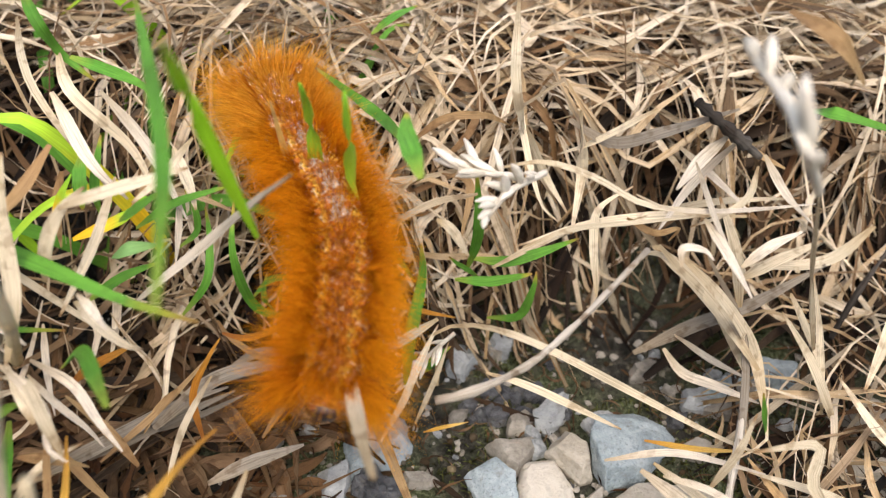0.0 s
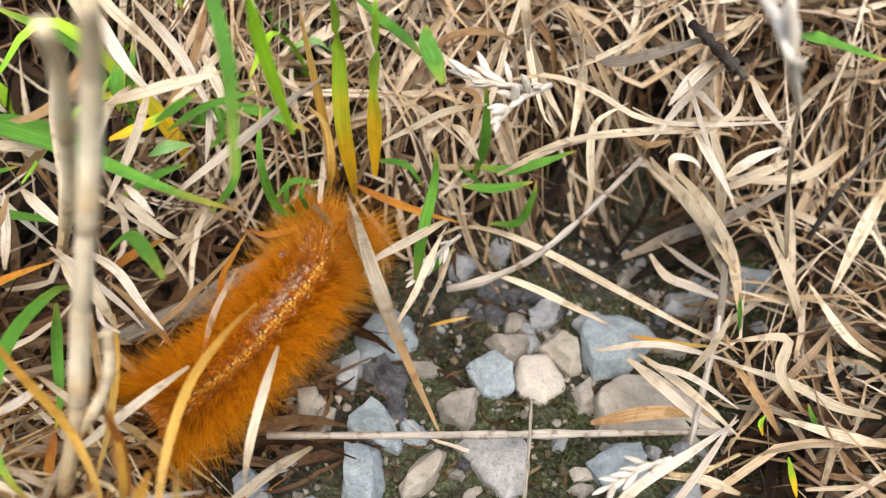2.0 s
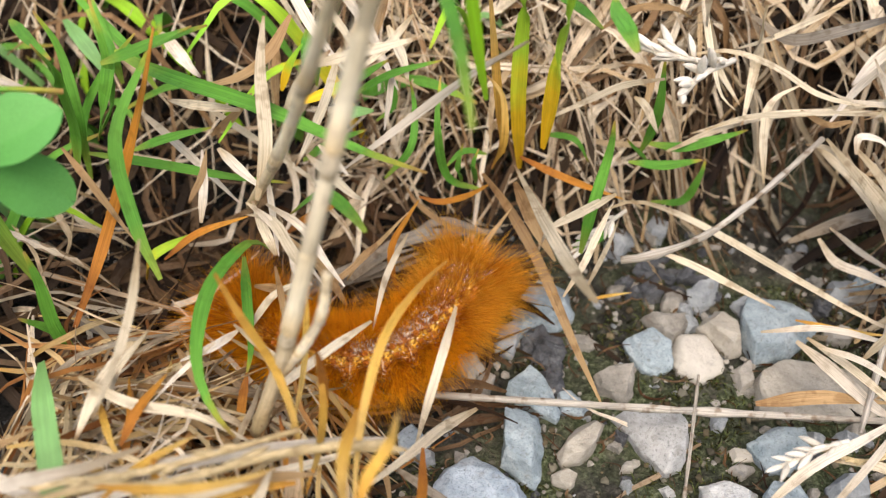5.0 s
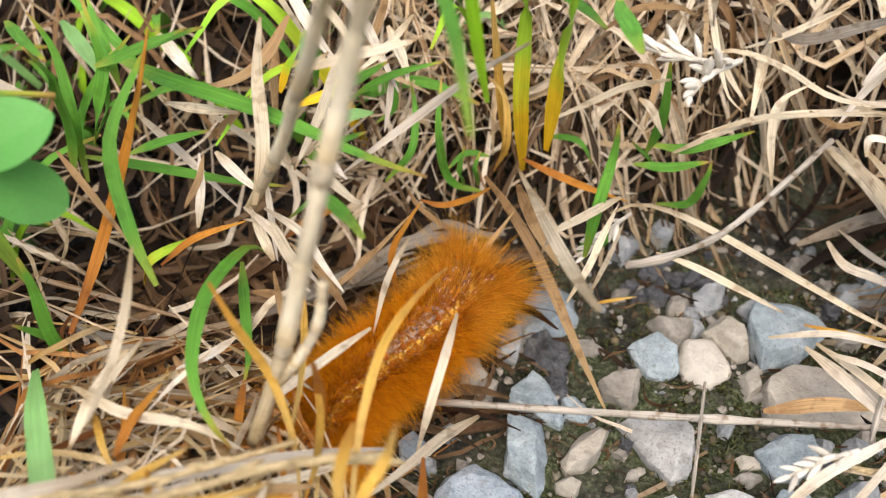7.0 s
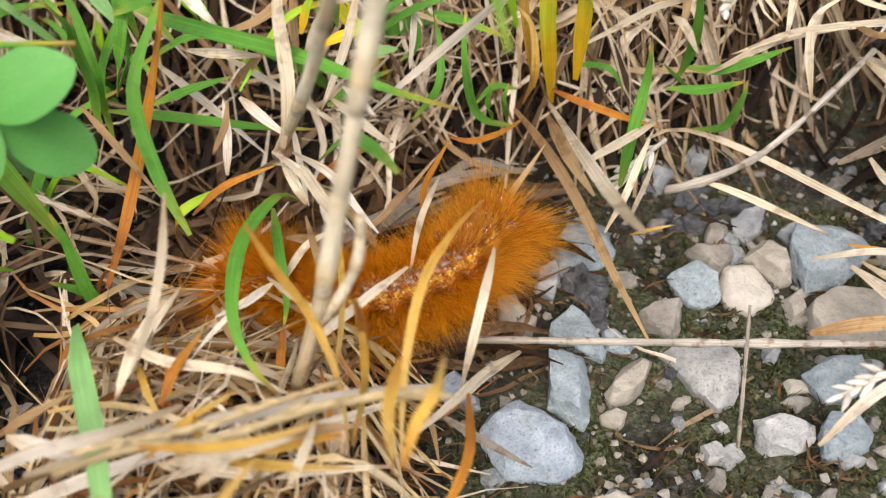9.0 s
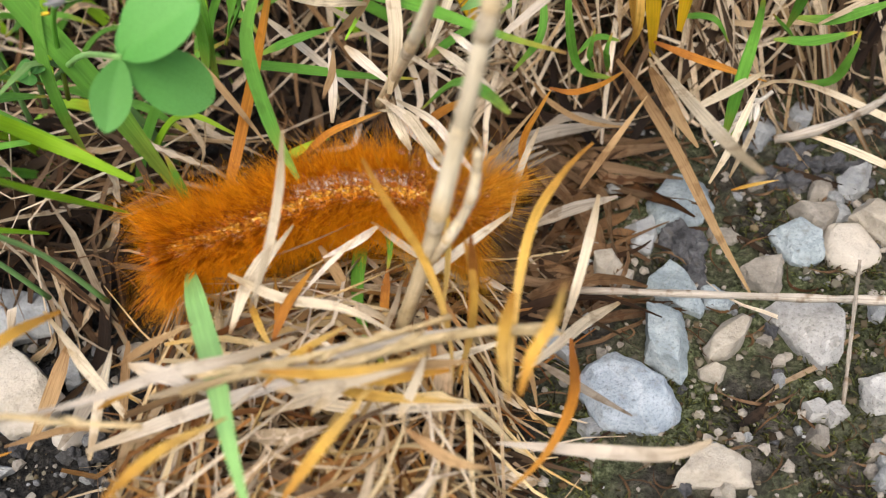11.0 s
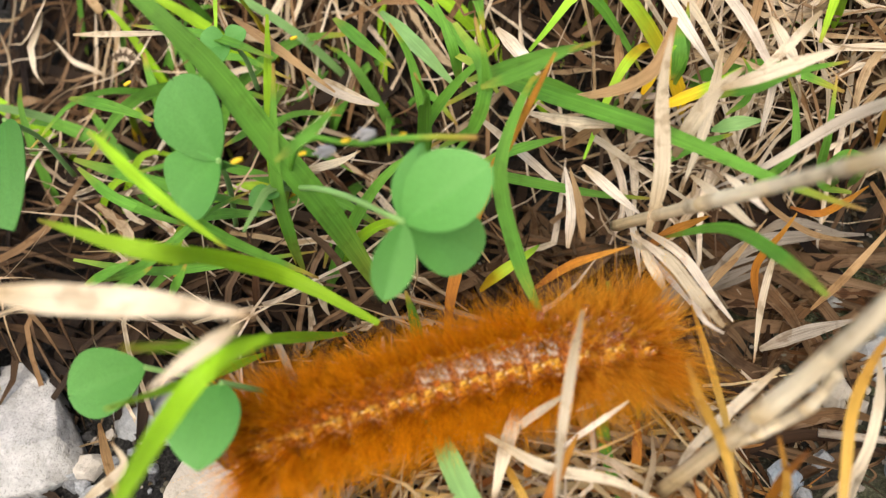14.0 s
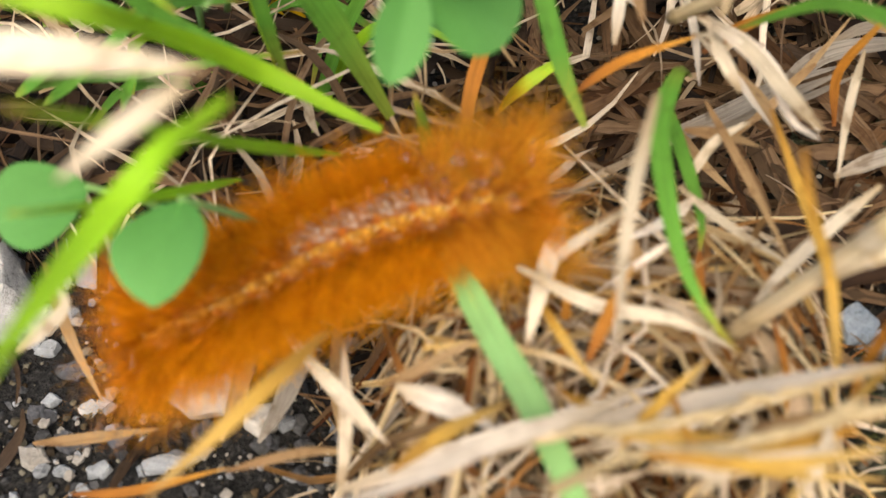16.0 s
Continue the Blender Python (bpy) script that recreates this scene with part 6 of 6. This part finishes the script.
def flower_stalk(path, *buds):
    """A thin creeping stalk with withered flowers; each bud by place, size in mm and colour."""
    top = tagged(new("flower_stalk"), "thin green stalk with yellow buds and withered grey flowers", "flower")
    v, f, u = tube(curve_through(path, 12) * MM, np.full(12, 0.35) * MM, 6)
    part("stem", mesh_of("stem", v, f, u, MAT["green"]), top)
    for place, size, hue in buds:
        bd = part("bud", BUDS[hue], top, "yellow bud" if hue == "yellow" else "withered grey flower")
        bd.matrix_basis = pose(place[0] * MM, place[1] * MM, place[2] * MM, 40, 20 + place[0], 0) @ Matrix.Diagonal((size * MM, size * MM, size * MM * 1.4, 1))
    return top


flower_stalk(((-105.6, -4.1, 32.0), (-97.4, -7.4, 50.0), (-87.8, -12.2, 56.0), (-81.6, -11.5, 57.0), (-74.8, -9.8, 56.0)), ((-90.3, -14.5, 57.0), 1.6, "grey"), ((-86.1, -12.5, 58.0), 1.6, "grey"), ((-88.5, -12.7, 57.0), 0.8, "yellow"), ((-94.9, -11.6, 53.0), 0.7, "yellow"), ((-82.5, -11.2, 57.0), 0.6, "yellow"), ((-102.9, -12.7, 52.0), 1.0, "yellow"), ((-128.0, 4.3, 46.0), 0.8, "yellow"), ((-107.2, 15.6, 46.0), 0.8, "yellow"))


# ---- the caterpillar ----
SEGMENTS = 12


def segment_mesh(skin):
    """One ring of the body: bulging in the middle, flatter below."""
    n, sides = 9, 20
    vs, us = [], []
    for i in range(n):
        u = i / (n - 1)
        r = 0.0037 * (0.62 + 0.38 * math.sin(math.pi * u) ** 0.7)
        for k in range(sides):
            a = 2 * math.pi * k / sides
            z = math.sin(a) * (1 if math.sin(a) > 0 else 0.8)
            vs.append((math.cos(a) * r * 1.08, (u - 0.5) * 0.0062, z * r))
            us.append((u, k / sides))
    fs = [(i * sides + k, i * sides + (k + 1) % sides, i * sides + sides + (k + 1) % sides, i * sides + sides + k) for i in range(n - 1) for k in range(sides)]
    fs += [tuple(range(sides))[::-1], tuple((n - 1) * sides + k for k in range(sides))]
    return mesh_of("body_segment", vs, fs, us, skin)


def bristle_mesh(seed, reach, lean, mat=None, crest=185):
    """The hair of one ring, in tufts from its warts, longer on the flanks."""
    rng = np.random.default_rng(seed)
    pieces = []
    for wart in np.radians([-34, -14, 4, 20, 36, 68, 84, 96, 112, 144, 160, 176, 194, 214]):
        flank = abs(math.cos(wart))
        back = math.sin(wart) > 0.8
        for k in range(crest if back else 220):
            a = wart + rng.normal(0, 0.2)
            y0 = rng.normal(0, 0.0012 if back else 0.0009)
            r0 = 0.0035
            foot = np.array([math.cos(a) * r0 * 1.08, y0, math.sin(a) * r0])
            out = np.array([math.cos(a + rng.normal(0, 0.22)), rng.normal(lean, 0.42), math.sin(a + rng.normal(0, 0.22)) + 0.05])
            out /= np.linalg.norm(out)
            ln = reach * (0.6 + 0.48 * flank) * (rng.uniform(0.45, 1.0) if rng.uniform() < 0.82 else rng.uniform(1.05, 1.55))
            bend = np.array([0, rng.normal(0, 0.15), -0.12 * flank])
            path = foot + np.array([[0, 0, 0], out * 0.5 + bend * 0.1, out + bend * 0.5]) * ln
            pieces.append(tube(path, np.array([0.024, 0.019, 0.006]) * MM, 3))
    v, f, u = joined(pieces)
    return mesh_of("bristles", v, f, u, mat or HAIR)


def wart_mesh():
    n = 6
    p = np.stack([np.zeros(n), np.zeros(n), np.linspace(0, 0.0009, n)], 1)
    p[:, 1] += np.linspace(0, 1e-6, n)
    v, f, u = tube(p, 0.00055 * np.cos(np.linspace(0, 1.45, n)), 8)
    return mesh_of("wart", v, f, u, WART)


def caterpillar():
    top = tagged(new("caterpillar"), "rust-orange woolly caterpillar with grey patches and yellow stripes", "caterpillar")
    ring, patched, wart = segment_mesh(SKIN), segment_mesh(PATCHED), wart_mesh()
    fur = [bristle_mesh(s, 0.0048, l, None, c) for s, l, c in ((1, 0.2, 85), (2, 0.15, 90), (3, 0.25, 85), (11, 0.35, 165), (12, 0.3, 150), (13, 0.4, 170), (14, 0.2, 92))]
    tail_fur, head_fur = bristle_mesh(5, 0.0070, -0.75, GOLD), bristle_mesh(6, 0.0062, 0.85)
    rear_fur, neck_fur = bristle_mesh(7, 0.0056, -0.3, GOLD, 110), bristle_mesh(8, 0.0056, 0.4, None, 200)
    out = []
    for k in range(SEGMENTS):
        seg = part("body_segment", patched if 2 < k < 7 else ring, top)
        part("bristles", tail_fur if k == 0 else rear_fur if k in (1, 2) else neck_fur if k == SEGMENTS - 2 else head_fur if k == SEGMENTS - 1 else fur[6 if 2 < k < 7 else k % 3 + (3 if k > 5 else 0)], seg, "dense rust-orange bristles")
        for a in (50, 72, 108, 130):
            w = part("wart", wart, seg)
            w.matrix_basis = pose(math.cos(radians(a)) * 0.0037, 0, math.sin(radians(a)) * 0.0034, 0, 90 - a, 0)
        out.append(seg)
    bm = bmesh.new()
    bmesh.ops.create_icosphere(bm, subdivisions=2, radius=0.5)
    dew = bpy.data.meshes.new("dew_drop")
    bm.to_mesh(dew)
    bm.free()
    dew.materials.append(DEW)
    dew.polygons.foreach_set("use_smooth", [True] * len(dew.polygons))
    rng = random.Random(4)
    for k in range(52):
        a, r = radians(90 + rng.gauss(0, 32)), 0.0046 + rng.uniform(0, 0.0018)
        drop = part("dew_drop", dew, out[rng.choice((0, 1, 1, 2, 2, 3))], "clear dew drop")
        s = rng.uniform(0.0004, 0.00115)
        drop.matrix_basis = Matrix.Translation((math.cos(a) * r, rng.uniform(-0.002, 0.002), math.sin(a) * r)) @ Matrix.Diagonal((s, s, s, 1))
    bm = bmesh.new()
    bmesh.ops.create_uvsphere(bm, u_segments=20, v_segments=14, radius=0.0019)
    for v in bm.verts:
        v.co.y *= 0.8
        v.co.x *= 1.1 + 0.15 * (v.co.z > 0)
    me = bpy.data.meshes.new("head")
    bm.to_mesh(me)
    bm.free()
    me.materials.append(HEADM)
    me.polygons.foreach_set("use_smooth", [True] * len(me.polygons))
    out.append(part("head", me, top, "glossy dark brown head capsule"))
    return top, out


WORM, RINGS = caterpillar()
SPINE = {}


def spine(t, *pts):
    """The line of the body's back at a time, from tail to head, in mm."""
    SPINE[t] = curve_through(pts, 60)


def motions():
    # the caterpillar treads one blade down on its way and leaves it to rise again
    up, low = pose(0, 0, 0), pose(0, 0, -0.012)
    walk(trodden_blade, [(0.0, up), (8.8, up), (10.4, low), (13.9, low), (15.4, up), (16.0, up)])
    spine(0, (-33.1, 41.3, 46.0), (-25.2, 26.2, 45.0), (-19.5, 14.7, 42.0), (-18.1, 2.6, 38.0), (-19.5, -8.4, 32.0))
    spine(0.5, (-29.3, 36.5, 43.0), (-22.2, 23.2, 41.0), (-18.8, 9.6, 38.0), (-20.8, -3.0, 34.0), (-22.7, -14.9, 28.0))
    spine(1, (-24.2, 34.4, 36.0), (-19.4, 18.7, 34.0), (-20.0, 7.3, 31.0), (-24.4, -2.1, 26.0), (-31.1, -12.6, 21.0))
    spine(1.5, (-19.8, 24.9, 26.0), (-22.3, 14.3, 24.0), (-26.2, 3.5, 21.0), (-32.6, -6.5, 18.0), (-40.1, -15.7, 16.0))
    spine(2, (-23.7, 19.9, 17.0), (-27.9, 8.8, 16.0), (-33.9, -1.2, 14.0), (-39.6, -9.0, 13.0), (-46.3, -15.9, 13.0))
    spine(2.5, (-24.5, 18.4, 13.0), (-30.6, 5.9, 12.0), (-38.9, -5.0, 11.0), (-45.9, -12.2, 12.0), (-53.4, -17.6, 13.0))
    spine(3, (-24.1, 11.3, 11.0), (-30.0, 0.6, 11.0), (-37.4, -8.7, 11.0), (-44.4, -15.7, 12.0), (-51.9, -22.4, 13.0))
    spine(3.5, (-26.0, 12.3, 11.0), (-31.4, -0.4, 11.0), (-38.9, -9.0, 11.0), (-45.2, -15.5, 12.0), (-51.9, -21.5, 12.0))
    spine(4, (-26.3, 9.8, 11.0), (-32.4, -3.0, 11.0), (-40.3, -10.5, 11.0), (-47.7, -15.3, 12.0), (-57.2, -16.5, 14.0))
    spine(4.5, (-26.9, 10.6, 11.0), (-32.7, -1.7, 11.0), (-40.5, -10.3, 11.5), (-49.9, -12.2, 13.0), (-61.7, -9.4, 15.0))
    spine(5, (-26.4, 10.1, 11.0), (-32.2, -2.6, 11.0), (-40.0, -11.0, 11.5), (-50.8, -12.0, 13.0), (-64.8, -5.7, 15.0))
    spine(7.5, (-26.2, 10.0, 11.0), (-33.2, -2.6, 11.0), (-39.8, -13.5, 12.0), (-43.6, -22.2, 13.0), (-43.6, -31.7, 14.0))
    spine(8, (-26.5, 10.4, 11.0), (-33.1, -2.0, 11.0), (-40.0, -12.3, 11.0), (-45.9, -19.5, 12.0), (-51.8, -23.4, 14.0))
    spine(8.5, (-26.0, 9.4, 11.0), (-32.3, -2.9, 11.0), (-40.9, -10.9, 11.5), (-51.9, -12.9, 13.0), (-65.0, -10.4, 15.0))
    spine(8.7, (-26.2, 9.0, 11.0), (-32.6, -3.0, 11.0), (-41.3, -10.4, 11.5), (-53.0, -11.9, 13.0), (-66.5, -8.6, 15.0))
    spine(10.8, (-41.9, -11.6, 18.0), (-53.2, -9.7, 21.0), (-65.5, -12.3, 23.0), (-76.8, -19.3, 23.0), (-87.2, -25.1, 23.0))
    spine(11, (-42.6, -11.9, 19.0), (-53.0, -10.2, 22.0), (-64.3, -12.9, 24.0), (-76.2, -20.1, 24.0), (-87.2, -26.0, 24.0))
    spine(11.5, (-47.3, -9.9, 20.0), (-57.8, -11.2, 23.0), (-68.7, -18.0, 25.0), (-78.8, -25.7, 26.0), (-91.2, -30.8, 26.0))
    spine(12, (-51.7, -6.0, 20.0), (-60.5, -8.7, 23.0), (-70.4, -16.7, 25.0), (-82.6, -23.8, 26.0), (-97.0, -29.2, 26.0))
    spine(12.5, (-51.6, -7.7, 21.0), (-60.1, -11.5, 24.0), (-71.1, -17.8, 26.0), (-84.4, -26.4, 27.0), (-99.1, -32.8, 27.0))
    spine(13, (-53.7, -8.3, 21.0), (-65.4, -13.9, 24.0), (-77.1, -21.1, 26.0), (-90.1, -28.1, 27.0), (-104.9, -35.9, 27.0))
    spine(13.5, (-53.7, -12.0, 24.0), (-64.9, -17.6, 26.0), (-76.9, -24.1, 28.0), (-89.8, -31.8, 29.0), (-103.1, -37.9, 29.0))
    spine(14, (-52.5, -13.2, 26.0), (-64.4, -19.1, 28.0), (-77.2, -25.3, 29.0), (-89.3, -32.3, 30.0), (-101.9, -39.6, 30.0))
    spine(14.5, (-52.7, -15.2, 27.0), (-64.0, -20.4, 29.0), (-75.9, -26.4, 30.0), (-89.4, -32.8, 30.0), (-101.6, -39.0, 30.0))
    spine(15, (-56.6, -13.7, 27.0), (-67.2, -20.7, 29.0), (-78.5, -27.6, 30.0), (-91.8, -34.8, 30.0), (-105.9, -42.1, 30.0))
    spine(15.5, (-62.5, -18.5, 26.0), (-71.0, -22.1, 28.0), (-80.5, -25.7, 28.5), (-87.5, -30.1, 28.0), (-93.1, -35.8, 27.0), (-98.2, -40.6, 26.0), (-103.0, -43.2, 25.0))
    spine(16, (-71.3, -21.7, 27.0), (-77.9, -24.4, 28.0), (-84.5, -27.7, 28.5), (-91.6, -32.1, 28.0), (-98.6, -37.4, 27.0), (-103.8, -40.7, 26.0), (-108.6, -42.8, 25.0))
    rows = [[] for _ in RINGS]
    for t, line in SPINE.items():
        step = np.r_[0, np.cumsum(np.linalg.norm(np.diff(line, axis=0), axis=1))]
        for k in range(len(RINGS)):
            f = 0.06 + 0.86 * k / (SEGMENTS - 1) if k < SEGMENTS else 0.975
            s = f * step[-1]
            at = [np.interp(s, step, line[:, c]) for c in range(3)]
            a = np.array([np.interp(max(0, s - 3), step, line[:, c]) for c in range(3)])
            b = np.array([np.interp(min(step[-1], s + 3), step, line[:, c]) for c in range(3)])
            y = Vector(b - a).normalized()
            x = y.cross(Vector((0, 0, 1))).normalized()
            m = Matrix((x, y, x.cross(y))).transposed().to_4x4()
            rows[k].append((t, Matrix.Translation(Vector(at) * MM) @ m))
    for ring, r in zip(RINGS, rows):
        walk(ring, r)


motions()
